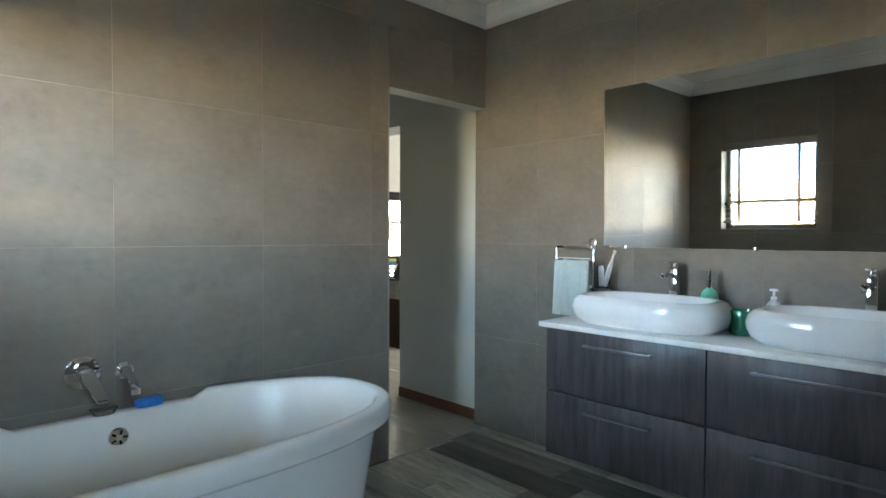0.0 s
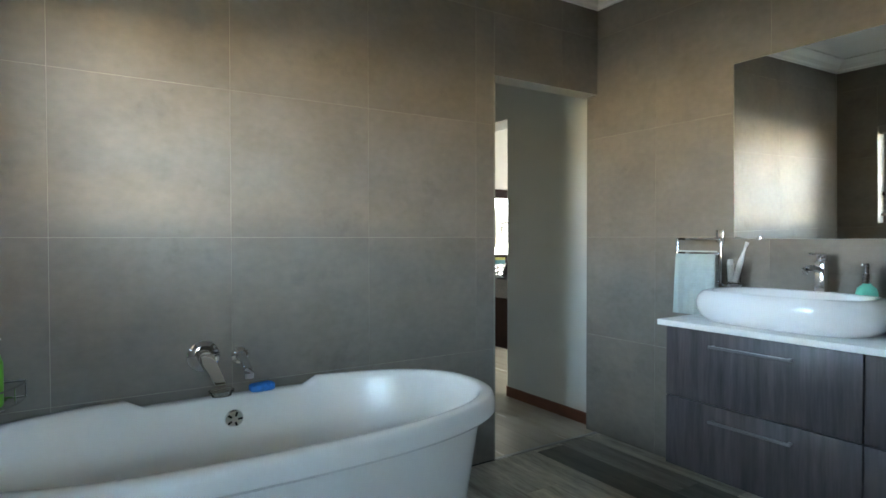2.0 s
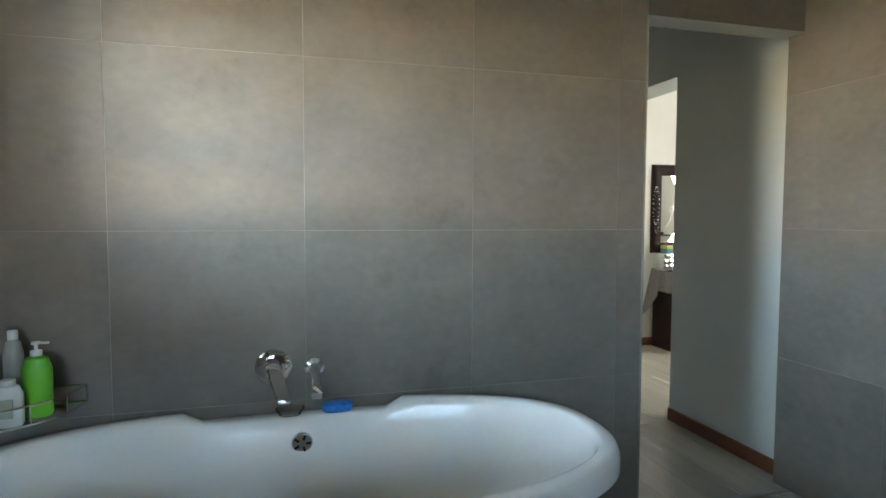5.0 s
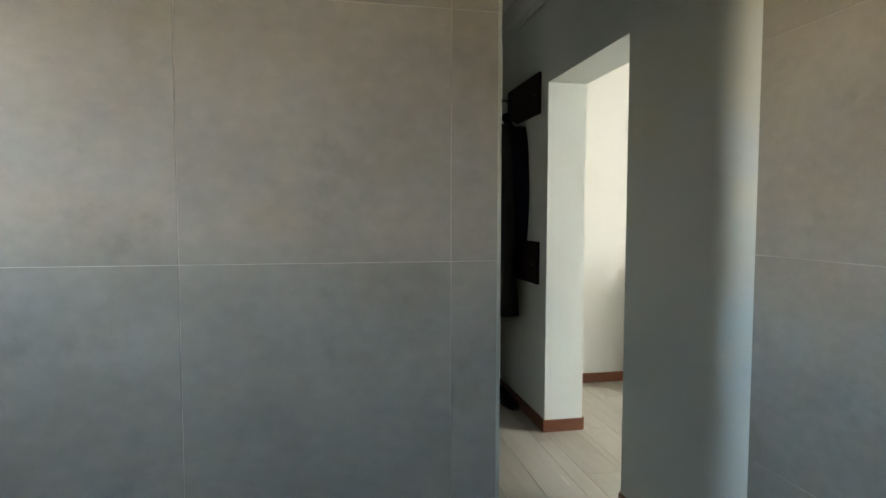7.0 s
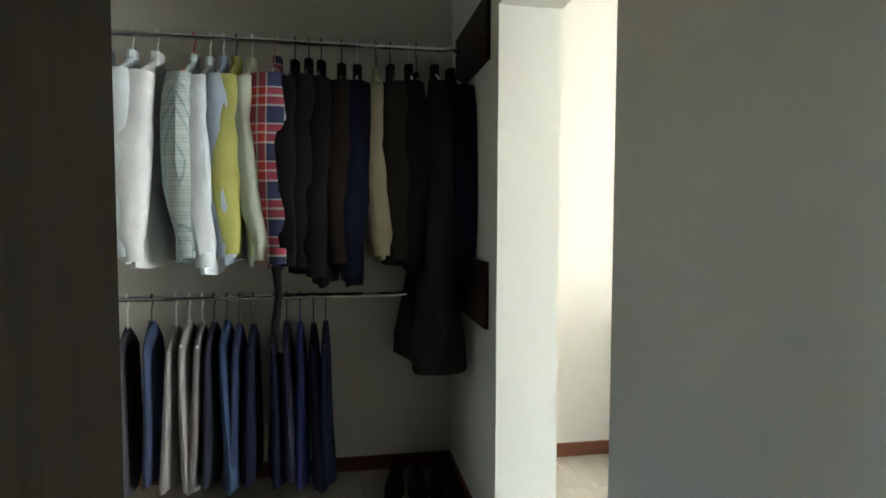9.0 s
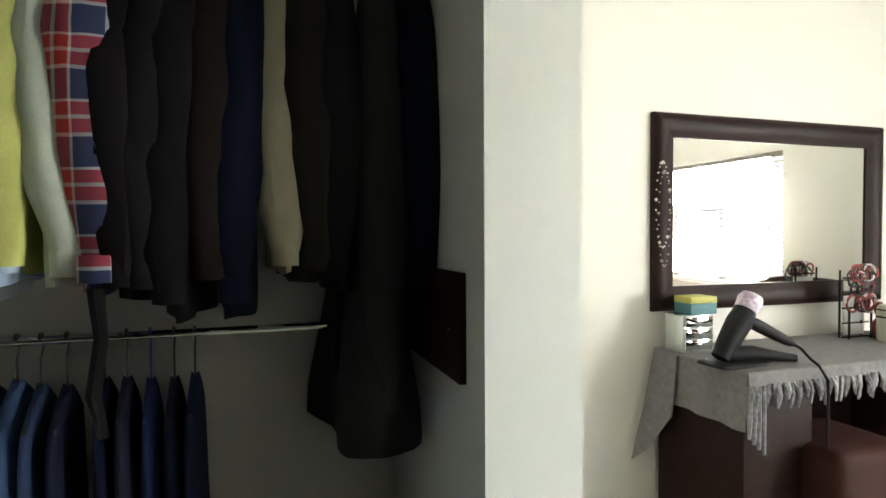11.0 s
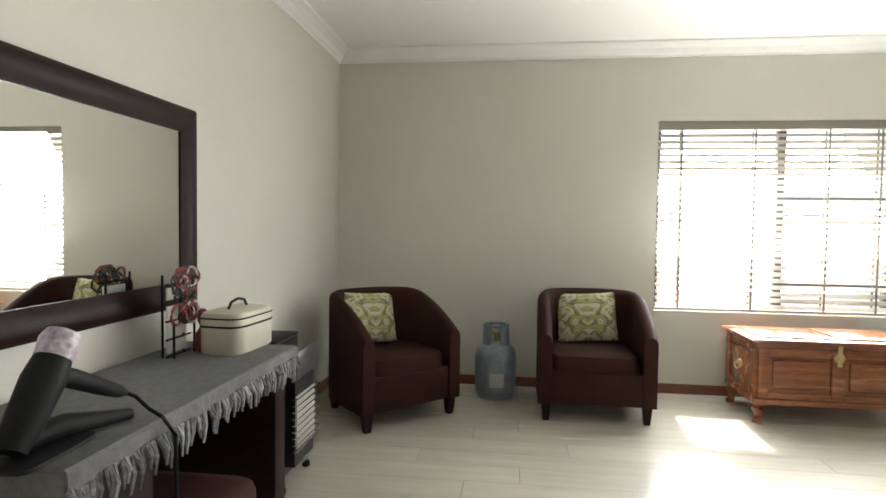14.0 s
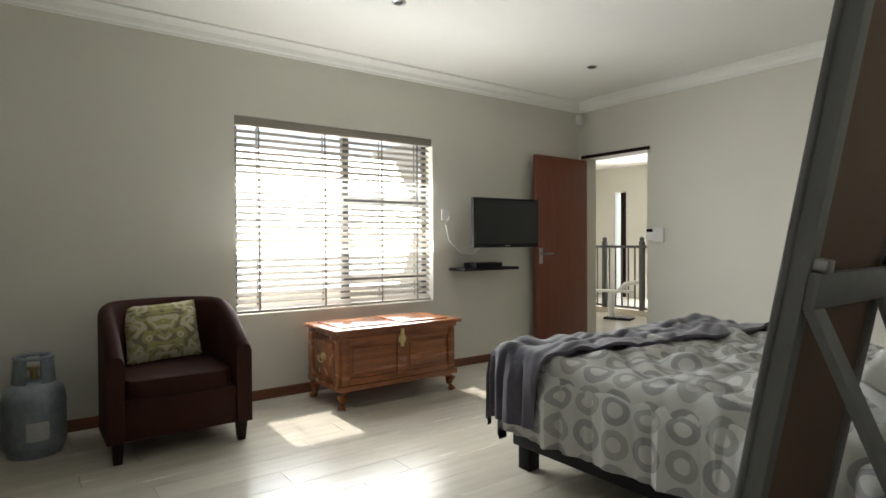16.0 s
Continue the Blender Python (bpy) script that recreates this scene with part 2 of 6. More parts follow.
DX0, DX1, DZ = 7.40, 8.19, 2.06                   # bedroom door
TK = 0.003
SWX0, SWX1 = 0.50, 1.30                           # window behind the walker

setting("ground", boxes((-300, 300, -300, 300, -3.3, -3.2)), M_GROUND, "dry sandy ground round the house")
setting("floor_bath", boxes((XL - 0.2, XW + 0.1, YS - 0.2, YT, -0.15, -0.010)), M_GROUT, "grout bed under wood-look floor tiles", "floor")
setting("floor_bedroom", boxes((XC - 0.2, XB, YT, YN + 0.2, -0.15, -0.006), (XB, XE + 0.25, YD, YN + 0.2, -0.15, -0.006)), M_BLACK, "dark underlay below the laminate planks", "floor")
setting("floor_hall", boxes((5.0, 12.5, -4.0, YD, -0.15, -0.002)), surface("hall_tile", (0.55, 0.52, 0.46), 0.15, vary=0.05, scale=2), "polished pale hall floor", "floor")

wt = setting("wall_tub", boxes((XL - 0.2, OX - TK, YT + TK, YTB, 0, ZC), (OX - TK, XT + 0.07, YT + TK, YTB, OH, ZC)), M_GREEN, "wall between bath and dressing room", "wall")
we = setting("wall_east", boxes((XT + TK, XB, YS, YV, 0, ZC), (XW + TK, XB, YV, DY0, 0, ZC), (XW + TK, XB, DY0, DY1, DH, ZC), (XW + TK, XB, DY1, YN, 0, ZC)), M_GREEN, "pale painted wall with doorway to the bedroom", "wall")
wl_ = setting("wall_west", boxes((XL - 0.22, XL - TK, YS, BWY0, 0, ZC), (XL - 0.22, XL - TK, BWY0, BWY1, 0, BWZ0), (XL - 0.22, XL - TK, BWY0, BWY1, BWZ1, ZC), (XL - 0.22, XL - TK, BWY1, YT + TK, 0, ZC)), M_GREEN, "bath outer wall with the window", "wall")
wsb = setting("wall_bath_back", boxes((XL - 0.22, SWX0, YS - 0.2, YS - TK, 0, ZC), (SWX0, SWX1, YS - 0.2, YS - TK, 0, 1.2), (SWX0, SWX1, YS - 0.2, YS - TK, 2.1, ZC), (SWX1, XB, YS - 0.2, YS - TK, 0, ZC)), M_GREEN, "bath wall behind the walker", "wall")
setting("wall_dressing_end", boxes((XC - 0.2, XC, YTB, YN, 0, ZC)), M_GREEN, "plain dressing room wall", "wall")
setting("wall_north", boxes((XC - 0.2, XE + 0.22, YN, YN + 0.22, 0, ZC)), M_CREAM, "cream painted bedroom wall", "wall")
setting("eave", boxes((XE + 0.22, XE + 1.13, YD - 1.0, YN + 1.0, 2.50, 2.62)), M_CEIL, "plain roof overhang above the bedroom window", "eave")
setting("wall_window", boxes((XE, XE + 0.22, YD - 0.2, WY0, 0, ZC), (XE, XE + 0.22, WY0, WY1, 0, WZ0), (XE, XE + 0.22, WY0, WY1, WZ1, ZC), (XE, XE + 0.22, WY1, YN, 0, ZC)), M_CREAM, "cream painted wall with the window", "wall")
setting("wall_door", boxes((XB, DX0, YD - 0.2, YD, 0, ZC), (DX0, DX1, YD - 0.2, YD, DZ, ZC), (DX1, XE, YD - 0.2, YD, 0, ZC)), M_CREAM, "cream painted wall with the bedroom door", "wall")
setting("wall_bedroom_west", boxes((XB, XB + 0.006, YD, DY0 - 0.002, 0, ZC), (XB, XB + 0.006, DY0, DY1, DH + 0.002, ZC), (XB, XB + 0.006, DY1 + 0.002, YN, 0, ZC)), M_CREAM, "cream paint coat on the bedroom side", "wall")
# The gap at x 9.6 to 10.6 is unseen, added for the hall's fill lamp.
setting("wall_hall", boxes((4.8, 5.0, -4.2, 0.8, 0, 2.67), (12.5, 12.7, -4.2, 1.0, 0, 2.67), (5.0, 9.6, -4.2, -4.0, 0, 2.67), (10.6, 11.27, -4.2, -4.0, 0, 2.67), (11.56, 12.5, -4.2, -4.0, 0, 2.67), (9.6, 10.6, -4.2, -4.0, 2.05, 2.67), (11.27, 11.56, -4.2, -4.0, 2.17, 2.67), (XE + 0.22, 12.5, YD - 0.0, YD + 0.2, 0, 2.67)), M_CREAM, "cream hall walls beyond the door", "wall")
setting("ceiling_bath", boxes((XL - 0.2, XW + TK, YS - 0.2, YT + TK, ZC, ZC + 0.15)), M_CEIL, "white bath ceiling", "ceiling")
setting("ceiling_bedroom", boxes((XC - 0.2, XE + 0.25, YT + TK, YN + 0.25, ZC, ZC + 0.15), (XW + TK, XE + 0.25, YD - 0.2, YT + TK, ZC, ZC + 0.15)), M_CEIL, "white bedroom ceiling", "ceiling")
setting("ceiling_hall", boxes((4.8, 12.7, -4.2, YD - 0.2, 2.67, 2.8)), M_CEIL, "white hall ceiling", "ceiling")


def cornice(name, x0, x1, y0, y1):
    """A coved cornice round a room, from below up."""
    prof = [(0.0, -0.10), (0.012, -0.10), (0.016, -0.085), (0.03, -0.075), (0.045, -0.045), (0.07, -0.025), (0.085, -0.018), (0.10, -0.012), (0.10, 0.0)]
    bm = bmesh.new()
    rings = []
    for d, z in prof:
        rings.append([bm.verts.new(p) for p in ((x0 + d, y0 + d, ZC + z), (x1 - d, y0 + d, ZC + z), (x1 - d, y1 - d, ZC + z), (x0 + d, y1 - d, ZC + z))])
    for u, v in zip(rings, rings[1:]):
        for j in range(4):
            bm.faces.new((u[j], u[(j + 1) % 4], v[(j + 1) % 4], v[j]))
    return setting(name, bm, M_CORNICE, "white plaster cornice under the ceiling", "cornice")


GF, GB = 0.0012, 0.0024
setting("grout_tub_wall", boxes((XL, OX - 0.002, YT + GF, YT + GB, 0, ZC), (OX - 0.002, XT, YT + GF, YT + GB, OH + 0.002, ZC)), M_GROUT, "grey grout between the wall tiles", "grout")
setting("grout_vanity_wall", boxes((XT + GF, XT + GB, YS, YV - 0.002, 0, ZC)), M_GROUT, "grey grout between the wall tiles", "grout")
setting("grout_window_wall", boxes((XL - GB, XL - GF, YS, BWY0 - 0.002, 0, ZC), (XL - GB, XL - GF, BWY0 - 0.002, BWY1 + 0.002, 0, BWZ0 - 0.002), (XL - GB, XL - GF, BWY0 - 0.002, BWY1 + 0.002, BWZ1 + 0.002, ZC), (XL - GB, XL - GF, BWY1 + 0.002, YT, 0, ZC)), M_GROUT, "grey grout between the wall tiles", "grout")

cornice("cornice_bath", XL, XT, YS, YT)
cornice("cornice_bedroom", XB + 0.006, XE, YD, YN)
cornice("cornice_dressing", XC, XW + TK, YTB, YN)


def skirting(name, *rows):
    return setting(name, boxes(*rows, bevel=0.003), M_SKIRT, "red-brown stained timber skirting", "skirting")


s = 0.014
SH = 0.075
skirting("skirting_dressing", (XW + TK - s, XW + TK, YV + 0.001, DY0 - 0.003, 0, SH), (XW + TK - s, XW + TK, DY1 - s, YN - s, 0, SH), (XC, XW + TK, YN - s, YN, 0, SH), (XW + TK, XB + 0.006, DY1 - s, DY1, 0, SH), (XW + TK, XB + 0.006, DY0, DY0 + s, 0, SH))
skirting("skirting_bedroom", (XB + 0.006, XE - s, YN - s, YN, 0, SH), (XE - s, XE, YD + s, YN, 0, SH), (XB + 0.006, DX0 - 0.05, YD, YD + s, 0, SH), (XB + 0.006, XB + 0.006 + s, YD + s, DY0, 0, SH), (XB + 0.006, XB + 0.006 + s, DY1, YN - s, 0, SH))
setting("threshold_strip", boxes((OX, XT, YT - 0.012, YT + 0.012, -0.004, 0.004), bevel=0.002), M_STEEL, "thin metal threshold strip", "strip")
setting("reveal_trim", boxes((OX - 0.006, OX + 0.002, YT - 0.003, YT - 0.0005, 0.0, OH)), surface("trim_grey", (0.26, 0.26, 0.21), 0.4), "grey tile edge trim", "trim")


# ---- patterned cloths ----
def nodes_of(m):
    return m.node_tree.nodes, m.node_tree.links


def math_node(n, l, op, a, b=None, c=None):
    k = n.new("ShaderNodeMath")
    k.operation = op
    for i, v in enumerate((a, b, c)):
        if v is None:
            continue
        if isinstance(v, (int, float)):
            k.inputs[i].default_value = v
        else:
            l.new(v, k.inputs[i])
    return k.outputs[0]


def plaid(name, ground, stripe, line, size, axes=(1, 2)):
    """A woven check: broad stripes and thin lines both ways."""
    m = bpy.data.materials.new(name)
    m.use_nodes = True
    n, l = nodes_of(m)
    b = n["Principled BSDF"]
    b.inputs["Roughness"].default_value = 0.9
    tc = n.new("ShaderNodeTexCoord")
    sp = n.new("ShaderNodeSeparateXYZ")
    l.new(tc.outputs["Object"], sp.inputs[0])
    col = None
    for k, ax in enumerate(axes):
        f = math_node(n, l, "FRACT", math_node(n, l, "MULTIPLY", sp.outputs[ax], 1.0 / size))
        r = n.new("ShaderNodeValToRGB")
        r.color_ramp.interpolation = "CONSTANT"
        e = r.color_ramp.elements
        e[0].position, e[0].color = 0.0, rgb(ground)
        e[1].position, e[1].color = 0.42, rgb(line)
        for p, c in ((0.48, stripe), (0.68, line), (0.74, stripe), (0.93, line), (0.97, ground)):
            q = e.new(p)
            q.color = rgb(c)
        l.new(f, r.inputs[0])
        if col is None:
            col = r.outputs[0]
        else:
            mx = n.new("ShaderNodeMix")
            mx.data_type = "RGBA"
            mx.inputs[0].default_value = 0.5
            l.new(col, mx.inputs[6])
            l.new(r.outputs[0], mx.inputs[7])
            col = mx.outputs[2]
    l.new(col, b.inputs["Base Color"])
    return m


def ringed(name, cell):
    """Bed linen printed with touching rings and discs in greys on white."""
    m = bpy.data.materials.new(name)
    m.use_nodes = True
    n, l = nodes_of(m)
    b = n["Principled BSDF"]
    b.inputs["Roughness"].default_value = 0.9
    tc = n.new("ShaderNodeTexCoord")
    nz = n.new("ShaderNodeTexNoise")
    nz.inputs["Scale"].default_value = 3.0
    l.new(tc.outputs["UV"], nz.inputs["Vector"])
    sp = n.new("ShaderNodeSeparateXYZ")
    l.new(tc.outputs["UV"], sp.inputs[0])
    u = math_node(n, l, "MULTIPLY", sp.outputs[0], 1.0 / cell)
    v = math_node(n, l, "MULTIPLY", sp.outputs[1], 1.0 / cell)
    du = math_node(n, l, "SUBTRACT", math_node(n, l, "FRACT", u), 0.5)
    dv = math_node(n, l, "SUBTRACT", math_node(n, l, "FRACT", v), 0.5)
    d = math_node(n, l, "SQRT", math_node(n, l, "ADD", math_node(n, l, "MULTIPLY", du, du), math_node(n, l, "MULTIPLY", dv, dv)))
    par = math_node(n, l, "FRACT", math_node(n, l, "MULTIPLY", math_node(n, l, "ADD", math_node(n, l, "FLOOR", u), math_node(n, l, "FLOOR", v)), 0.5))
    white, grey, olive = (0.47, 0.47, 0.46), (0.275, 0.275, 0.28), (0.315, 0.315, 0.30)
    outs = []
    for stops in (((0.0, white), (0.25, grey), (0.46, white)), ((0.0, white), (0.21, olive), (0.42, white))):
        r = n.new("ShaderNodeValToRGB")
        r.color_ramp.interpolation = "CONSTANT"
        e = r.color_ramp.elements
        e[0].position, e[0].color = 0.0, rgb(stops[0][1])
        e[1].position, e[1].color = stops[1][0], rgb(stops[1][1])
        for p, c in stops[2:]:
            q = e.new(p)
            q.color = rgb(c)
        l.new(d, r.inputs[0])
        outs.append(r.outputs[0])
    mx = n.new("ShaderNodeMix")
    mx.data_type = "RGBA"
    l.new(math_node(n, l, "GREATER_THAN", par, 0.25), mx.inputs[0])
    l.new(outs[0], mx.inputs[6])
    l.new(outs[1], mx.inputs[7])
    l.new(mx.outputs[2], b.inputs["Base Color"])
    return m


def damask(name):
    """Cushion print: mirrored leafy scrolls, lime and olive on cream."""
    m = bpy.data.materials.new(name)
    m.use_nodes = True
    n, l = nodes_of(m)
    b = n["Principled BSDF"]
    b.inputs["Roughness"].default_value = 0.85
    tc = n.new("ShaderNodeTexCoord")
    sp = n.new("ShaderNodeSeparateXYZ")
    l.new(tc.outputs["Object"], sp.inputs[0])
    cm = n.new("ShaderNodeCombineXYZ")
    l.new(math_node(n, l, "ABSOLUTE", sp.outputs[0]), cm.inputs[0])
    l.new(sp.outputs[2], cm.inputs[1])
    nz = n.new("ShaderNodeTexNoise")
    nz.inputs["Scale"].default_value, nz.inputs["Detail"].default_value, nz.inputs["Distortion"].default_value = 9.0, 1.2, 1.8
    l.new(cm.outputs[0], nz.inputs["Vector"])
    r = n.new("ShaderNodeValToRGB")
    r.color_ramp.interpolation = "CONSTANT"
    e = r.color_ramp.elements
    e[0].position, e[0].color = 0.0, rgb((0.20, 0.18, 0.12))
    e[1].position, e[1].color = 0.40, rgb((0.36, 0.34, 0.14))
    for p, c in ((0.47, (0.56, 0.52, 0.38)), (0.60, (0.34, 0.32, 0.12)), (0.66, (0.18, 0.16, 0.11))):
        q = e.new(p)
        q.color = rgb(c)
    l.new(nz.outputs[0], r.inputs[0])
    l.new(r.outputs[0], b.inputs["Base Color"])
    return m


M_DUVET = ringed("ring_print_linen", 0.15)
M_DAMASK = damask("damask_cushion_print")
M_PLAID = plaid("red_navy_plaid", (0.030, 0.040, 0.10), (0.58, 0.05, 0.045), (0.75, 0.73, 0.70), 0.15, (0, 2))
M_CHECK = plaid("pale_teal_check", (0.52, 0.60, 0.58), (0.50, 0.58, 0.57), (0.10, 0.22, 0.24), 0.05)


# ---- windows and blinds ----
def window(name, x_out, y0, y1, z0, z1, bars, lights, label):
    th = thing(name, pose(x_out, 0, 0), label, "window")
    th["kind"] = "structure"
    f = 0.05
    part("window_frame", boxes((-0.03, 0.03, y0, y1, z0, z0 + f), (-0.03, 0.03, y0, y1, z1 - f, z1), (-0.03, 0.03, y0, y0 + f, z0 + f, z1 - f), (-0.03, 0.03, y1 - f, y1, z0 + f, z1 - f), bevel=0.003), M_ALU, th)
    for b in bars:
        part("mullion", boxes(b, bevel=0.003), M_ALU, th)
    for a0, a1, b0, b1 in lights:
        p = part("pane", boxes((-0.003, 0.003, a0, a1, b0, b1)), M_PANE, th, smooth=False)
        p.visible_shadow = False
    return th


def blind(name, x, y0, y1, z0, z1, tilt, pitch, side, cords, label, tape=0.004, slat=None):
    """A venetian blind: head box, slats, ladder tapes, bottom bar."""
    th = thing(name, pose(x, 0, 0), label, "window blind")
    part("headrail", boxes((-0.035, 0.035, y0, y1, z1 - 0.065, z1), bevel=0.004), M_RAIL, th, "taupe head box")
    bm = boxes((-0.0225, 0.0225, 0, y1 - y0 - 0.02, -0.0015, 0.0015))
    me = bpy.data.meshes.new("slat")
    bm.to_mesh(me)
    bm.free()
    me.materials.append(slat or M_SLAT)
    z = z0 + 0.045
    while z < z1 - 0.08:
        o = new("slat", me)
        o.parent = th
        o.matrix_local = pose(0, y0 + 0.01, z, 0, tilt, 0)
        z += pitch
    part("bottom_bar", boxes((-0.025, 0.025, y0 + 0.01, y1 - 0.01, z0 + 0.005, z0 + 0.025), bevel=0.004), M_SLAT, th)
    for c in cords:
        part("ladder_tape", boxes((-0.028, -0.026, c - tape, c + tape, z0 + 0.02, z1 - 0.06), (0.026, 0.028, c - tape, c + tape, z0 + 0.02, z1 - 0.06)), M_RAIL, th)
    return th


wm = 3.79
window("window_1", XE + 0.14, WY0, WY1, WZ0, WZ1,
       ((-0.03, 0.03, wm - 0.03, wm + 0.03, WZ0 + 0.05, WZ1 - 0.05), (-0.03, 0.03, WY0 + 0.05, wm - 0.03, 1.50, 1.56), (-0.03, 0.03, WY0 + 0.05, wm - 0.03, 0.84, 0.88)),
       ((WY0 + 0.05, wm - 0.03, 0.88, 1.5), (WY0 + 0.05, wm - 0.03, 1.56, WZ1 - 0.05), (WY0 + 0.05, wm - 0.03, WZ0 + 0.05, 0.84), (wm + 0.03, WY1 - 0.05, WZ0 + 0.05, WZ1 - 0.05)),
       "charcoal aluminium bedroom window with opening light")
blind("venetian_blind", XE + 0.042, WY0 + 0.006, WY1 - 0.006, WZ0 + 0.004, WZ1 - 0.002, -40, 0.050, -1, (3.14, 3.50, 4.02, 4.55), "open taupe venetian blind in the bedroom window", 0.007)
window("window_2", XL - 0.15, BWY0, BWY1, BWZ0, BWZ1,
       ((-0.03, 0.03, BWY0 + 0.05, BWY1 - 0.05, 1.475, 1.515),),
       ((BWY0 + 0.05, BWY1 - 0.05, BWZ0 + 0.05, 1.475), (BWY0 + 0.05, BWY1 - 0.05, 1.515, BWZ1 - 0.05)),
       "charcoal aluminium bath window with two panes")
blind("venetian_blind", XL - 0.045, BWY0 + 0.006, BWY1 - 0.006, BWZ0 + 0.06, BWZ1 - 0.002, 4, 0.050, 1, (3.47, 3.98), "open pale venetian blind in the bath window", 0.010, slat=M_SLATP)

cords = [o for o in scene.objects if o.get("label", "").startswith("open pale venetian blind in the bath")][0]
for cy, cz in ((4.00, 1.66), (4.04, 1.58), (4.08, 1.50)):
    c_ = part("pull_cord", tube(bmesh.new(), [(0.05, cy, BWZ1 - 0.06), (0.052, cy, cz)], 0.0018, 6), M_PLASTICW, cords)
    part("knob", lathe(bmesh.new(), [(0.003, 0.0), (0.009, -0.008), (0.012, -0.028), (0.007, -0.038)], 12, center=(0.052, cy, cz)), M_ESPRESSO, c_, "dark wooden cord knob")
wb = thing("window_3", pose(0, YS - 0.12, 0), "charcoal aluminium window in the bath's back wall", "window")
wb["kind"] = "structure"
part("window_frame", boxes((SWX0, SWX1, -0.03, 0.03, 1.2, 1.25), (SWX0, SWX1, -0.03, 0.03, 2.05, 2.1), (SWX0, SWX0 + 0.05, -0.03, 0.03, 1.25, 2.05), (SWX1 - 0.05, SWX1, -0.03, 0.03, 1.25, 2.05), bevel=0.003), M_ALU, wb)
part("mullion", boxes((0.87, 0.93, -0.03, 0.03, 1.25, 2.05), bevel=0.003), M_ALU, wb)
for a0, a1 in ((SWX0 + 0.05, 0.87), (0.93, SWX1 - 0.05)):
    part("pane", boxes((a0, a1, -0.003, 0.003, 1.25, 2.05)), M_PANE, wb, smooth=False).visible_shadow = False
bb = blind("venetian_blind", 0, SWX0 + 0.006, SWX1 - 0.006, 1.21, 2.098, 4, 0.050, 1, (0.65, 1.15), "open pale venetian blind in the back window", slat=M_SLATP)
bb.matrix_world = Matrix(((0, 1, 0, 0), (-1, 0, 0, YS - 0.045), (0, 0, 1, 0), (0, 0, 0, 1)))

# ---- bath ----
q = 0.004
setting("window_reveal", boxes((XL - 0.12, XL - 0.001, BWY0, BWY1, BWZ0, BWZ0 + q), (XL - 0.12, XL - 0.001, BWY0, BWY1, BWZ1 - q, BWZ1), (XL - 0.12, XL - 0.001, BWY0, BWY0 + q, BWZ0 + q, BWZ1 - q), (XL - 0.12, XL - 0.001, BWY1 - q, BWY1, BWZ0 + q, BWZ1 - q)), M_TILE, "tiled reveal of the bath window", "reveal")
setting("window_reveal_back", boxes((SWX0, SWX1, YS - 0.09, YS - 0.001, 1.2, 1.2 + q), (SWX0, SWX1, YS - 0.09, YS - 0.001, 2.1 - q, 2.1), (SWX0, SWX0 + q, YS - 0.09, YS - 0.001, 1.2 + q, 2.1 - q), (SWX1 - q, SWX1, YS - 0.09, YS - 0.001, 1.2 + q, 2.1 - q)), M_TILE, "tiled reveal of the back window", "reveal")
TCX, TCY, TA, TB, TZ = 1.345, 3.972, 0.925, 0.448, 0.605


def tub_ring(d, z, ledge=0.0, n=2.5, seg=96):
    out = []
    for x, y, _ in superellipse(TA - d, TB - d, n, seg):
        k = 0.0
        if y > 0 and ledge:
            k = max(0.0, min(1.0, (0.355 - abs(x)) / 0.035)) * max(0.0, min(1.0, (y - 0.1) / 0.1))
        out.append((x, y, z - ledge * k))
    return out


tub = thing("bathtub", pose(TCX, TCY, 0), "white acrylic oval freestanding bathtub with stepped rim", "bathtub")
part("apron", loft(bmesh.new(), [tub_ring(0.14, 0.0), tub_ring(0.13, 0.05), tub_ring(0.075, 0.40), tub_ring(0.055, TZ - 0.075)], caps=False), M_WHITE, tub)
part("basin", loft(bmesh.new(), [tub_ring(0.05, TZ - 0.085), tub_ring(0.012, TZ - 0.082), tub_ring(0.0, TZ - 0.07, 0.0), tub_ring(0.0, TZ - 0.03, 0.008), tub_ring(0.008, TZ - 0.008, 0.028), tub_ring(0.018, TZ, 0.033), tub_ring(0.048, TZ, 0.033),
                                 tub_ring(0.058, TZ - 0.006, 0.028), tub_ring(0.066, TZ - 0.025, 0.016), tub_ring(0.078, 0.52), tub_ring(0.098, 0.43), tub_ring(0.128, 0.335), tub_ring(0.175, 0.25), tub_ring(0.245, 0.185), tub_ring(0.34, 0.155), tub_ring(0.39, 0.15)], first=False), M_WHITE, tub)
bm = lathe(bmesh.new(), [(0.006, 0.012), (0.024, 0.012), (0.034, 0.008), (0.036, 0.0), (0.034, -0.004)])
ov = part("overflow", bm, M_CHROME, tub, "round chrome overflow with slots")
ov.matrix_local = pose(1.358 - TCX, 0.362, 0.488, 98, 0, 0)
for k in range(5):
    a = 2 * math.pi * k / 5
    sl = part("slot", boxes((-0.0045, 0.0045, -0.009, 0.009, 0, 0.0135), bevel=0.002), M_BLACK, ov)
    sl.matrix_local = pose(0.021 * math.cos(a), 0.021 * math.sin(a), 0, 0, 0, math.degrees(a) + 90)

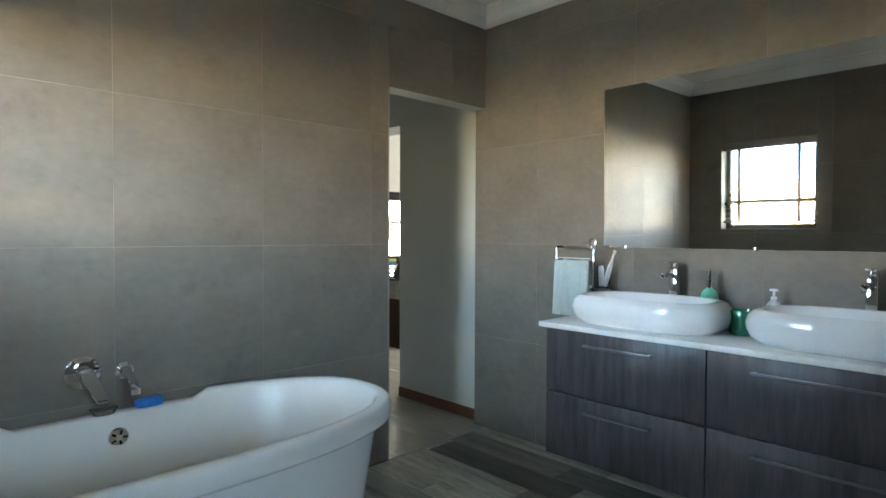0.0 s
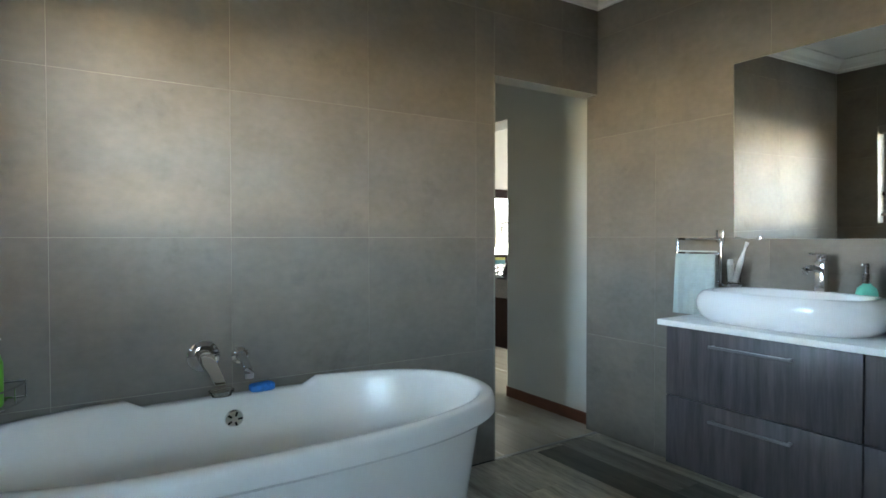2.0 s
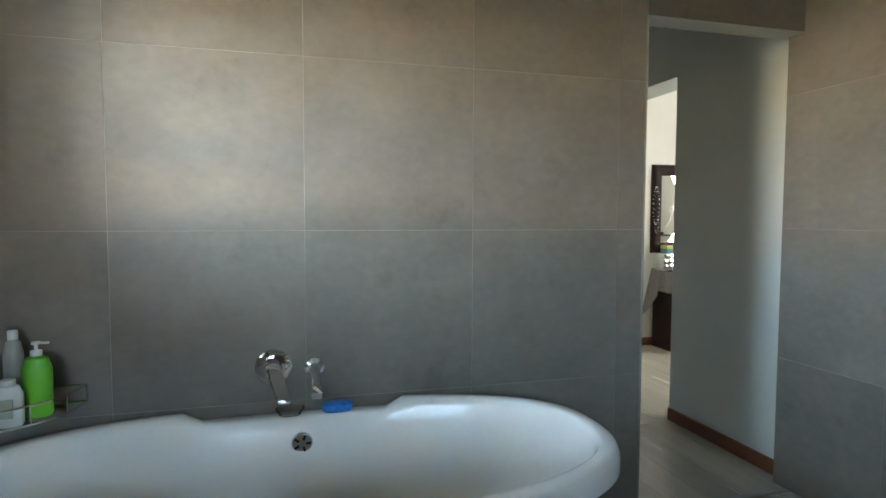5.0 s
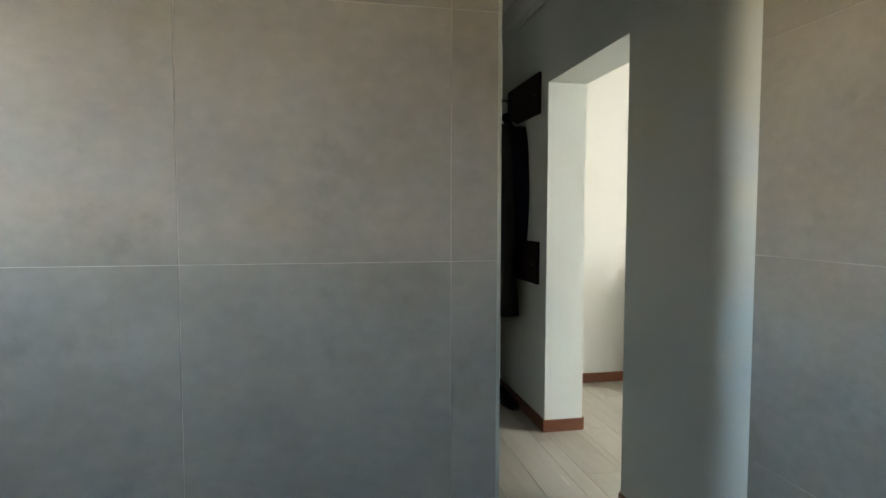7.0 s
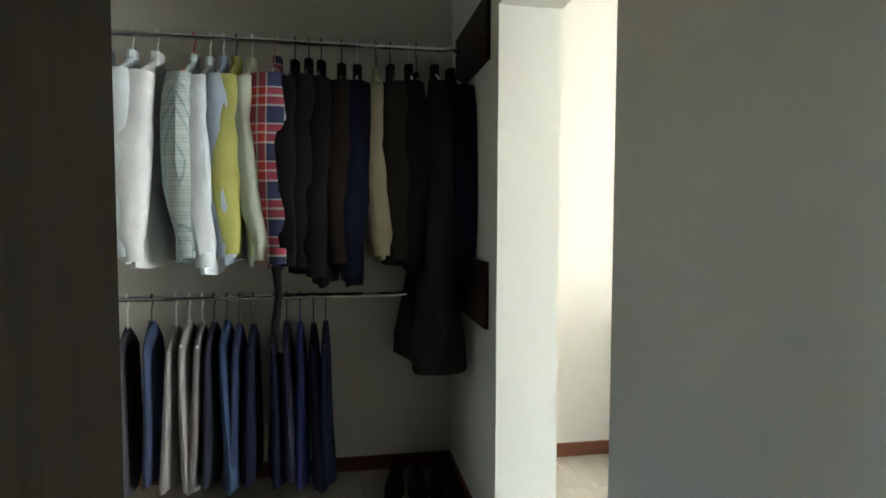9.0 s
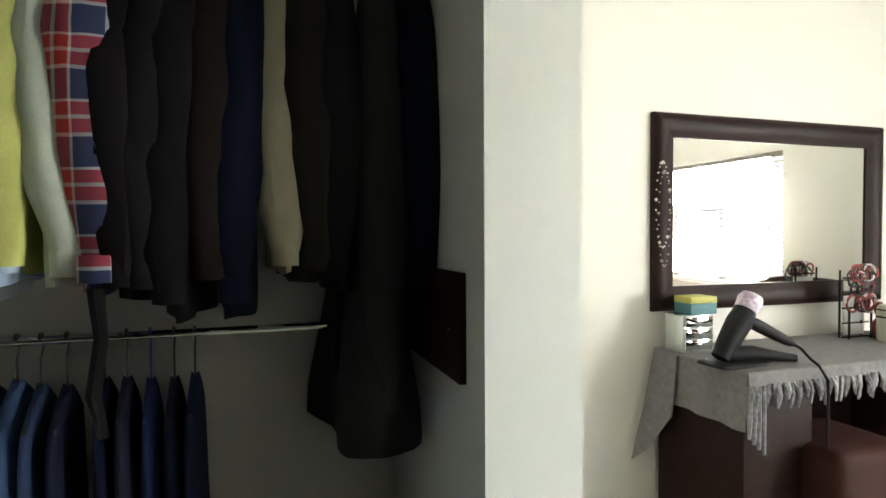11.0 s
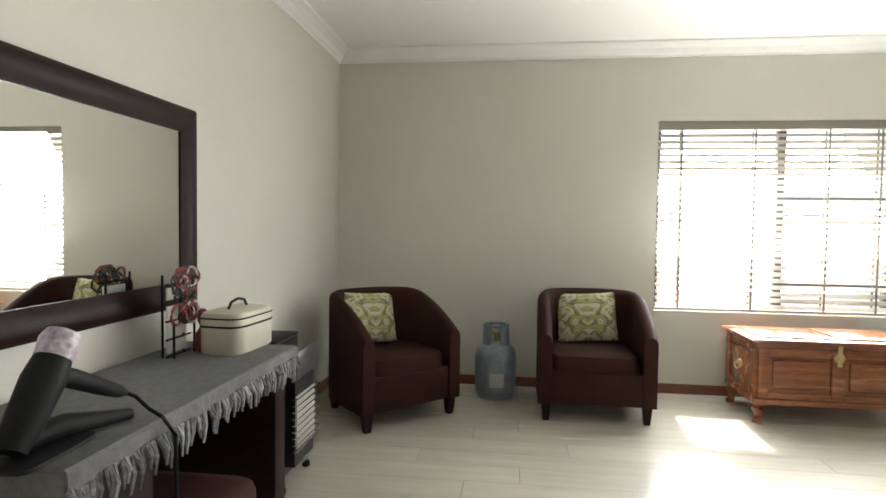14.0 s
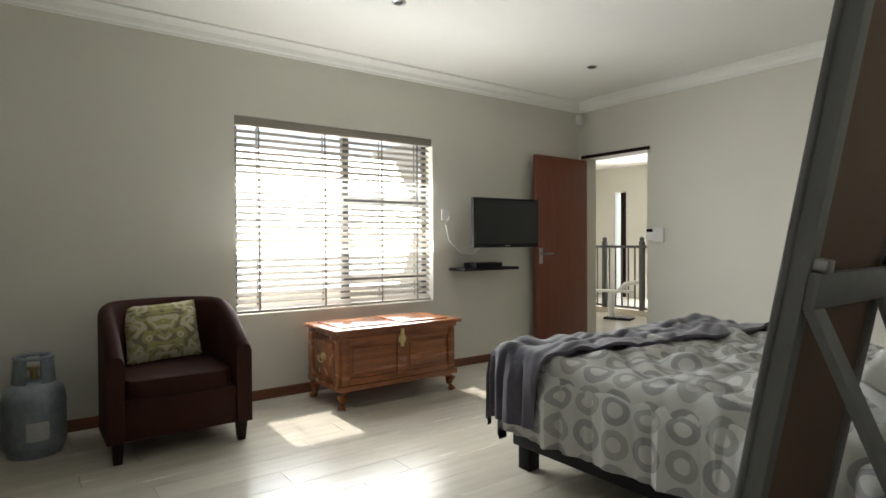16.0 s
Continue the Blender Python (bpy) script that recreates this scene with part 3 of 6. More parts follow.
mix = thing("bath_mixer", pose(1.266, YT, 0.725), "chrome wall mixer with round plate and lever", "tap")
bm = lathe(bmesh.new(), [(0.062, 0.0), (0.062, 0.006), (0.056, 0.012), (0.03, 0.016)], 32)
bmesh.ops.rotate(bm, verts=bm.verts, matrix=Matrix.Rotation(radians(90), 3, "X"))
part("rose", bm, M_CHROME, mix)
bm = lathe(bmesh.new(), [(0.030, 0.0), (0.030, 0.045), (0.026, 0.055)], 24)
bmesh.ops.rotate(bm, verts=bm.verts, matrix=Matrix.Rotation(radians(90), 3, "X"))
part("body", bm, M_CHROME, mix)
part("lever", loft(bmesh.new(), [[(cx + wx * c, cy, cz + hz * k) for c, k in ((-1, -0.6), (-0.6, -1), (0.6, -1), (1, -0.6), (1, 0.6), (0.6, 1), (-0.6, 1), (-1, 0.6))] for cx, cy, cz, wx, hz in ((0, -0.035, 0.002, 0.024, 0.024), (0.002, -0.06, -0.004, 0.027, 0.020), (0.010, -0.085, -0.028, 0.026, 0.012), (0.026, -0.115, -0.062, 0.022, 0.007), (0.036, -0.135, -0.088, 0.019, 0.006))]), M_CHROME, mix, "broad chrome lever")
sp_ = thing("bath_spout", pose(1.406, YT, 0.715), "chrome wall bath spout", "tap")
bm = lathe(bmesh.new(), [(0.034, 0.0), (0.034, 0.008), (0.022, 0.014), (0.018, 0.02)], 28)
bmesh.ops.rotate(bm, verts=bm.verts, matrix=Matrix.Rotation(radians(90), 3, "X"))
part("rose", bm, M_CHROME, sp_)
part("pipe", tube(bmesh.new(), [(0, -0.01, 0), (0.0, -0.05, -0.002), (0.0, -0.11, -0.022), (0.0, -0.145, -0.038), (0, -0.152, -0.050), (0, -0.154, -0.066)], [0.019, 0.017, 0.016, 0.017, 0.021, 0.019], 16), M_CHROME, sp_)

dish = thing("soap_dish", pose(1.32, 4.375, TZ - 0.033), "small clear soap dish on the bath ledge", "soap dish")
part("bowl", loft(bmesh.new(), [superellipse(0.036, 0.026, 2.6, 20, z=0), superellipse(0.048, 0.035, 2.6, 20, z=0.022), superellipse(0.044, 0.031, 2.6, 20, z=0.022), superellipse(0.032, 0.022, 2.6, 20, z=0.005)]), glass("clear_plastic", (0.9, 0.9, 0.88), 0.15), dish)
sponge = thing("sponge", pose(1.48, 4.378, TZ - 0.033, 0, 0, 8), "bright blue bath sponge on the ledge", "sponge")
bm = loft(bmesh.new(), [superellipse(0.052 - k, 0.03 - k, 3, 24, z=z) for z, k in ((0, 0.006), (0.006, 0), (0.024, 0.0), (0.031, 0.008))])
for v in bm.verts:
    v.co.z += 0.004 * noise.noise(v.co * 40)
part("foam", bm, surface("blue_foam", (0.03, 0.22, 0.65), 0.9, vary=0.2, scale=60, bump=0.5), sponge)

# corner basket with bottles
bx, by, bz = 0.56, 4.30, 0.655
bas = thing("corner_basket", pose(bx, by, bz), "chrome wire corner basket above the bath", "basket")
arc = [(-0.155 + 0.285 * math.sin(a), 0.13 - 0.285 * math.cos(a)) for a in [math.pi / 2 * k / 12 for k in range(13)]]
for z, nm in ((0.0, "rail"), (0.055, "rail")):
    part(nm, tube(bmesh.new(), [(-0.155, 0.13, z)] + [(x, y, z) for x, y in arc] + [(-0.155, 0.13, z)], 0.0035, 6), M_CHROME, bas)
for k in range(0, 13, 3):
    part("wire", tube(bmesh.new(), [(arc[k][0], arc[k][1], 0.0), (arc[k][0], arc[k][1], 0.055)], 0.0022, 6), M_CHROME, bas)
for k in range(-1, 5):
    part("wire", tube(bmesh.new(), [(-0.15, 0.10 - k * 0.045, 0.0), (max(-0.14, 0.10 - 0.045 * k - 0.02), 0.10 - k * 0.045, 0.0)], 0.0022, 6), M_CHROME, bas)


def bottle(x, y, z, r, h, color, cap, label, pump=False, squash=0.7, rough=0.35, tag=None):
    th = thing("bottle", pose(x, y, z), label, "bottle", "toiletries in the corner basket")
    part("body", lathe(bmesh.new(), [(r * 0.9, 0), (r, 0.008), (r, h * 0.7), (r * 0.75, h * 0.86), (r * 0.35, h * 0.9)], 24, squash=squash), surface("bottle_plastic", color, rough, vary=0.03), th)
    mc = surface("cap_plastic", cap, 0.4, vary=0.03)
    if pump:
        part("pump", lathe(bmesh.new(), [(r * 0.38, h * 0.9), (r * 0.38, h * 0.97), (r * 0.12, h * 0.975), (r * 0.12, h * 1.06), (r * 0.3, h * 1.065), (r * 0.3, h * 1.1)], 14), mc, th)
        part("nozzle", boxes((-0.006, 0.035, -0.006, 0.006, h * 1.065, h * 1.095), bevel=0.003), mc, th)
    else:
        part("cap", lathe(bmesh.new(), [(r * 0.5, h * 0.9), (r * 0.5, h), (r * 0.45, h * 1.01)], 16), mc, th)
    if tag:
        part("label_patch", boxes((-r * 0.55, r * 0.55, -r * squash * 1.02, -r * squash * 0.8, h * 0.2, h * 0.62), bevel=0.002), surface("paper_label", tag, 0.6), th, "printed paper label")
    return th


bottle(0.475, 4.245, bz + 0.004, 0.034, 0.18, (0.33, 0.26, 0.42), (0.12, 0.07, 0.25), "lilac pump bottle in the basket", True)
bottle(0.555, 4.225, bz + 0.004, 0.038, 0.13, (0.68, 0.68, 0.66), (0.6, 0.6, 0.6), "white lotion bottle with printed label", False, tag=(0.35, 0.4, 0.3))
bottle(0.60, 4.30, bz + 0.004, 0.040, 0.20, (0.16, 0.52, 0.04), (0.7, 0.7, 0.68), "bright green pump bottle in the basket", True)
bottle(0.52, 4.355, bz + 0.004, 0.027, 0.245, (0.32, 0.31, 0.27), (0.6, 0.6, 0.58), "tall grey bottle with pale cap", False)

# vanity
VX, VY1, VB, VT = 3.025, 3.587, 0.207, 0.812


def vanity_unit(y0, y1, hw):
    th = thing("vanity_cabinet", pose(VX, y0, VB), "wall-hung dark wood-grain vanity cabinet with two drawers", "cabinet", "vanity cabinets")
    w = y1 - y0
    part("body", boxes((0.02, XT - VX, 0.001, w - 0.001, 0, VT - VB)), M_DARKWOOD, th)
    for z0, z1 in ((0.0, 0.298), (0.304, VT - VB)):
        d = part("drawer", boxes((0.0, 0.0195, 0.0025, w - 0.0025, z0, z1), bevel=0.0015), M_DARKWOOD, th)
        zc = z1 - 0.06
        hy = w / 2
        bmh = boxes((-0.032, -0.022, hy - hw / 2, hy + hw / 2, zc - 0.005, zc + 0.005), (-0.022, 0.0, hy - hw / 2 + 0.004, hy - hw / 2 + 0.016, zc - 0.004, zc + 0.004), (-0.022, 0.0, hy + hw / 2 - 0.016, hy + hw / 2 - 0.004, zc - 0.004, zc + 0.004), bevel=0.0012)
        part("handle", bmh, M_HANDLE, d, "slim dark steel bar handle")
    return th


vanity_unit(2.832, VY1, 0.32)
vanity_unit(2.077, 2.832, 0.42)
top = thing("countertop", pose(0, 0, 0), "white engineered stone countertop on the vanity", "countertop")
part("slab", boxes((VX - 0.022, XT - 0.001, 2.045, VY1 + 0.03, VT + 0.001, VT + 0.026), bevel=0.003), M_STONE, top)
ZT = VT + 0.0265


def basin(y):
    th = thing("washbasin", pose(3.25, y, ZT), "white oval vessel washbasin on the countertop", "washbasin", "pair of washbasins")
    rows = [(0.222, 0.0, 0), (0.236, 0.004, 0), (0.255, 0.022, 0), (0.266, 0.046, 0), (0.268, 0.068, 0), (0.262, 0.090, 0), (0.248, 0.106, 0), (0.232, 0.112, 0), (0.216, 0.109, 0), (0.205, 0.098, 0), (0.188, 0.07, 0), (0.155, 0.04, 0), (0.10, 0.026, 0), (0.03, 0.022, 0)]
    part("bowl", loft(bmesh.new(), [[(x * 0.745, yy * 1.32, z * 1.2) for x, yy, _ in superellipse(r, r, 3.1, 64)] for r, z, _ in rows]), M_CERAMIC, th)
    part("waste", lathe(bmesh.new(), [(0.02, 0.0275), (0.02, 0.030), (0.012, 0.032)], 20), M_CHROME, th)
    return th


def basin_tap(y):
    th = thing("basin_tap", pose(3.46, y, ZT), "tall chrome basin mixer behind the washbasin", "tap", "basin mixers")
    part("foot", lathe(bmesh.new(), [(0.028, 0), (0.028, 0.005), (0.024, 0.008)], 22), M_CHROME, th)
    part("column", boxes((-0.022, 0.022, -0.020, 0.020, 0.006, 0.262), bevel=0.005), M_CHROME, th)
    part("spout", tube(bmesh.new(), [(-0.015, 0, 0.222), (-0.07, 0, 0.232), (-0.115, 0, 0.233), (-0.135, 0, 0.226), (-0.140, 0, 0.208)], [0.015, 0.013, 0.013, 0.015, 0.014], 14), M_CHROME, th)
    part("lever_base", lathe(bmesh.new(), [(0.019, 0.262), (0.021, 0.266), (0.021, 0.280), (0.017, 0.286)], 20), M_CHROME, th)
    part("lever", boxes((-0.095, 0.012, -0.010, 0.010, 0.2865, 0.294), bevel=0.003), M_CHROME, th)
    return th


basin(3.185)
basin(2.395)
basin_tap(3.155)
basin_tap(2.385)

mir = thing("wall_mirror", pose(XT - 0.0015, 3.571, 1.19, 0, -0.8, 0), "frameless polished-edge bathroom mirror over the vanity", "mirror")
part("glass", boxes((-0.006, 0.0, -1.49, 0, 0, 0.838), bevel=0.0015), M_MIRROR, mir, smooth=False)
for yy in (-0.12, -0.75, -1.36):
    part("clip", boxes((-0.010, 0, yy - 0.012, yy + 0.012, -0.006, 0.012), bevel=0.002), M_CHROME, mir)

disp = thing("soap_dispenser", pose(3.44, 2.985, ZT), "mint green soap dispenser with chrome pump", "soap dispenser")
part("body", lathe(bmesh.new(), [(0.036, 0), (0.039, 0.01), (0.040, 0.135), (0.034, 0.158), (0.017, 0.172), (0.015, 0.178)], 8), surface("mint_ceramic", (0.14, 0.52, 0.38), 0.35, vary=0.04), disp)
part("pump", lathe(bmesh.new(), [(0.015, 0.178), (0.015, 0.215), (0.009, 0.218), (0.009, 0.245), (0.012, 0.246), (0.012, 0.256)], 16), M_CHROME, disp)
part("nozzle", boxes((-0.045, 0.004, -0.005, 0.005, 0.247, 0.255), bevel=0.002), M_CHROME, disp)
cand = thing("candle_jar", pose(3.33, 2.80, ZT), "dark green glass candle jar on the countertop", "candle jar")
part("jar", lathe(bmesh.new(), [(0.053, 0), (0.058, 0.006), (0.060, 0.03), (0.060, 0.098), (0.058, 0.104), (0.054, 0.104), (0.052, 0.096), (0.051, 0.06)], 36), surface("green_glass", (0.02, 0.15, 0.085), 0.12, vary=0.35, scale=14, coat=0.5), cand)
tb = thing("toothbrush_tumbler", pose(3.45, 3.53, ZT + 0.13), "glass tumbler on a wall bracket holding a white electric toothbrush", "tumbler")
part("tray", lathe(bmesh.new(), [(0.05, 0), (0.055, 0.01), (0.05, 0.012)], 24), M_CHROME, tb)
part("bracket", tube(bmesh.new(), [(0.0, 0, 0.006), (0.075, 0, 0.006)], 0.006, 8), M_CHROME, tb)
part("tumbler", lathe(bmesh.new(), [(0.03, 0.012), (0.034, 0.10), (0.031, 0.10), (0.027, 0.018)], 22), glass("tumbler_glass", (0.95, 0.97, 0.97), 0.05), tb)
part("toothbrush", tube(bmesh.new(), [(0, -0.005, 0.02), (0.0, -0.035, 0.12), (0.0, -0.055, 0.185), (0, -0.064, 0.205)], [0.012, 0.013, 0.006, 0.009], 10), M_PLASTICW, tb)
part("toothpaste", tube(bmesh.new(), [(0, 0.012, 0.02), (0, 0.016, 0.10), (0, 0.018, 0.125)], [0.014, 0.016, 0.011], 10), M_PLASTICW, tb)
sm = thing("bottle", pose(3.44, 2.72, ZT), "small clear pump bottle beside the washbasin", "bottle")
part("body", lathe(bmesh.new(), [(0.028, 0), (0.030, 0.006), (0.030, 0.12), (0.012, 0.145)], 20), surface("milky_plastic", (0.55, 0.55, 0.53), 0.25, vary=0.04), sm)
part("pump", lathe(bmesh.new(), [(0.012, 0.145), (0.012, 0.157), (0.005, 0.159), (0.005, 0.18), (0.018, 0.181), (0.016, 0.19)], 14), M_PLASTICW, sm)

ring = thing("towel_rail", pose(XT, 3.705, 1.19), "square chrome towel ring on the tiled wall", "towel rail")
for yy in (-0.118, 0.118):
    part("side_bar", boxes((-0.092, -0.080, yy - 0.006, yy + 0.006, -0.215, 0.006), bevel=0.002), M_CHROME, ring)
for zz in (0.0, -0.07, -0.21):
    part("cross_bar", boxes((-0.092, -0.080, -0.112, 0.112, zz - 0.006, zz + 0.006), bevel=0.002), M_CHROME, ring)
part("stem", boxes((-0.080, 0.0, -0.075, -0.055, -0.008, 0.008), bevel=0.002), M_CHROME, ring)
part("plate", boxes((-0.010, 0, -0.085, -0.045, -0.02, 0.045), bevel=0.003), M_CHROME, ring)
tw = thing("hand_towel", pose(XT - 0.086, 3.72, 1.12), "pale aqua hand towel hung over the ring", "towel")
bm = bmesh.new()
rows = []
for i in range(23):
    y = -0.112 + 0.218 * i / 22
    w = 0.007 * math.sin(i * 0.85) + 0.003 * math.sin(i * 2.1)
    rows.append([(0.016 + w * 0.4, y * 1.0, -0.25), (0.014 + w * 0.3, y, -0.12), (0.010, y, -0.02), (0.0, y, 0.012), (-0.012, y, -0.02), (-0.018 - w, y * 1.0, -0.12), (-0.024 - 1.6 * w, y * 1.03, -0.305 + 0.3 * w), (-0.013 - 1.6 * w, y * 1.03, -0.305 + 0.3 * w), (-0.009 - w, y, -0.12), (-0.0075, y, -0.01), (0.0, y, 0.0085), (0.0075, y, -0.01), (0.008, y, -0.12), (0.010 + w * 0.3, y, -0.25)])
part("cloth", loft(bm, rows), M_TOWEL, tw)


# ---- dressing room ----
M_WENGE = surface("wenge_board", (0.055, 0.044, 0.030), 0.65, spec=0.2, vary=0.35, scale=3, fine=14, stretch=(5, 5, 0.6), bump=0.08, second=(0.085, 0.07, 0.05))
wr = thing("wardrobe", pose(0, YTB + 0.001, 0), "tall dark wood-grain wardrobe behind the bath wall", "wardrobe")
part("end_panel", boxes((OX - 0.027, OX - 0.007, 0, 0.56, 0, 2.3), bevel=0.002), M_WENGE, wr)
part("carcass", boxes((1.70, OX - 0.0275, 0, 0.535, 0.06, 2.3)), M_WENGE, wr)
part("plinth", boxes((1.70, OX - 0.0275, 0, 0.50, 0, 0.0595)), M_BLACK, wr)
for k in range(2):
    d = part("door", boxes((1.705 + 0.502 * k, 2.203 + 0.502 * k, 0.536, 0.555, 0.065, 2.295), bevel=0.002), M_WENGE, wr)
    hx = 2.16 if k == 0 else 2.25
    part("handle", boxes((hx - 0.006, hx + 0.006, 0.556, 0.585, 1.0, 1.2), bevel=0.003), M_STEEL, d)
rail_u = thing("clothes_rail", pose(0, 6.95, 2.105), "chrome clothes rail full of hanging shirts and jackets", "clothes rail", "clothes rails")
part("bar", tube(bmesh.new(), [(XC, 0, 0), (XW, 0, 0)], 0.0125, 14), M_CHROME, rail_u)
rail_l = thing("clothes_rail", pose(0, 6.95, 0.962), "lower chrome clothes rail with hanging trousers", "clothes rail", "clothes rails")
part("bar", tube(bmesh.new(), [(XC, 0, 0), (XW, 0, 0)], 0.0125, 14), M_CHROME, rail_l)
for z0, z1, nm in ((1.93, 2.18, "dark painted board that carries the upper rail"), (0.885, 1.15, "dark painted board that carries the lower rail")):
    b = thing("rail_board", pose(XW + TK - 0.018, 6.43, z0), nm, "rail board", "rail boards")
    part("board", boxes((0, 0.018, 0, 0.62, 0, z1 - z0), bevel=0.002), M_ESPRESSO, b)
    part("screw", lathe(bmesh.new(), [(0.006, 0), (0.004, 0.003)], 8, center=(-0.001, 0.07, 0.12)), M_STEEL, b)


def cloth_mat(color, vary=0.12):
    return surface("garment_cloth", color, 0.92, vary=vary, scale=9, fine=220, bump=0.2, spec=0.12)


def garment(x, color, length, depth, thick, rng, mat=None, sleeve=True, kind="shirt", hanger=(0.7, 0.7, 0.7), rail_z=2.105, rail_y=6.95, label="", flare=1.0, sw=1.0, hemx=1.0):
    """Hung from a hook over the rail: shoulders across the rail, hem below."""
    sag = rng.uniform(-0.01, 0.02)
    th = thing(kind, pose(x, rail_y, rail_z - 0.115 - sag, 0, 0, rng.uniform(-3, 3)), label, kind, "hanging clothes")
    mat = mat or cloth_mat(color)
    rings = []
    seg = 30
    ph = rng.uniform(0, 6)
    tilt = rng.uniform(-0.028, 0.028)
    prof = [(0.0, 0.10, 0.35), (0.02, 0.30, 0.45), (0.07, 0.62, 0.58), (0.13, 0.86, 0.70), (0.25, 0.92, 0.88), (0.5, 0.93, 1.08), (0.75, 0.96 * flare, 1.22), (0.93, 1.0 * flare, 1.3), (1.0, 1.0 * flare, 1.22)]
    for f, wy, tx in prof:
        ring = []
        for j in range(seg):
            a = 2 * math.pi * j / seg
            c, s = math.cos(a), math.sin(a)
            yy = depth * wy * math.copysign(abs(s) ** 0.8, s)
            fold = 0.32 * math.sin(4 * a + ph) * f + 0.12 * math.sin(7 * a + ph * 2 + f) * f
            xx = thick * tx * c * (1 + fold) * (1 + (hemx - 1) * max(0.0, f - 0.45) / 0.55) + 0.012 * f * math.sin(3 * f + ph) + tilt * f
            zz = -length * f - (0.006 * math.sin(3 * a + ph) * (f > 0.9)) + (0.05 * (1 - abs(s)) * (f < 0.2) * 0.3)
            ring.append((xx, yy, zz))
        rings.append(ring)
    part("body", loft(bmesh.new(), rings), mat, th)
    if kind in ("shirt", "jacket", "coat"):
        part("collar", loft(bmesh.new(), [[(x_ * 1.0, y_ * 1.0, z_) for x_, y_, z_ in superellipse(0.021, 0.05, 2.2, 16, z=k)] for k in (-0.03, 0.0, 0.028)], caps=False), mat, th)
    if sleeve:
        pts, rad = [], []
        lean = rng.uniform(-0.015, 0.02)
        for k in range(9):
            f = k / 8
            pts.append((lean * f * 2 + tilt * 0.8 * f + 0.004 * math.sin(f * 5 + ph), -depth * 0.84 - 0.05 * math.sin(f * 2.2), -0.10 - (length * 0.82) * f))
            rad.append((0.036 + 0.030 * math.sin(math.pi * min(1.0, f * 0.95 + 0.08)) ** 0.8 - 0.004 * f) * (1 + 0.035 * math.sin(9 * f + ph)))
        bs = tube(bmesh.new(), pts, rad, 14)
        for v in bs.verts:
            v.co.x = v.co.x * sw * 1.12 + 0.006 * noise.noise(Vector((v.co.y * 14, v.co.z * 9, ph)))
            v.co.y += 0.016 * noise.noise(Vector((v.co.x * 20, v.co.z * 8, ph + 5)))
        part("sleeve", bs, mat, th)
        part("cuff", tube(bmesh.new(), [(pts[-1][0], pts[-1][1], pts[-1][2] + 0.035), (pts[-1][0], pts[-1][1], pts[-1][2] - 0.028)], 0.040 * max(1.0, 0.85 * sw), 12), mat, th)
    top = 0.115 + sag
    hk = [(0, 0, -0.02), (0, 0, top - 0.045), (0, 0.018, top - 0.022), (0, 0.021, top + 0.004), (0, 0.012, top + 0.018), (0, -0.006, top + 0.02), (0, -0.017, top + 0.008)]
    hm = surface("hanger_wire", hanger, 0.35, vary=0.05)
    h = part("hanger", tube(bmesh.new(), hk, 0.0035, 6), hm, th, "hanger with hook")
    part("arm", tube(bmesh.new(), [(0, -depth * 0.8, -0.085), (0, -depth * 0.3, -0.03), (0, 0, -0.012), (0, depth * 0.3, -0.03), (0, depth * 0.8, -0.085)], 0.006, 6), hm, h)
    return th


rng = random.Random(11)
W, K = (0.85, 0.85, 0.83), (0.03, 0.03, 0.03)
UP = [
    (1.86, (0.30, 0.33, 0.38), 0.84, "grey cotton shirt on the upper rail", None, W), (1.96, (0.5, 0.5, 0.48), 0.86, "white cotton shirt on the upper rail", None, W),
    (2.05, (0.20, 0.26, 0.36), 0.84, "blue cotton shirt on the upper rail", None, W), (2.15, (0.45, 0.5, 0.52), 0.86, "pale blue shirt on the upper rail", None, W),
    (2.25, (0.5, 0.52, 0.52), 0.88, "white cotton shirt on the upper rail", None, W),
    (2.40, (0.5, 0.55, 0.55), 0.86, "pale teal checked shirt on the upper rail", M_CHECK, (0.5, 0.05, 0.03)), (2.465, (0.5, 0.55, 0.58), 0.90, "white shirt on a white hanger", None, W),
    (2.52, (0.27, 0.33, 0.41), 0.86, "light blue striped shirt on a hanger", None, W), (2.575, (0.31, 0.32, 0.10), 0.84, "lime green shirt on a hanger", None, K),
    (2.64, (0.42, 0.46, 0.38), 0.87, "pale sage shirt on a white hanger", None, W), (2.75, None, 0.90, "red and navy plaid shirt on a hanger", M_PLAID, W),
    (2.825, (0.012, 0.010, 0.011), 0.90, "black jacket on a dark hanger", None, K), (2.885, (0.013, 0.012, 0.013), 0.92, "black jacket on a dark hanger", None, K),
    (2.94, (0.010, 0.010, 0.011), 0.96, "black jacket on a dark hanger", None, K), (3.03, (0.022, 0.016, 0.014), 0.88, "dark brown jacket on a hanger", None, K),
    (3.10, (0.010, 0.013, 0.032), 0.95, "navy blue jacket on a hanger", None, W), (3.185, (0.36, 0.335, 0.24), 0.83, "beige linen jacket on a hanger", None, K),
    (3.25, (0.030, 0.026, 0.023), 0.87, "dark grey jacket on a hanger", None, K), (3.335, (0.012, 0.012, 0.014), 0.90, "black jacket on a white hanger", None, W),
]
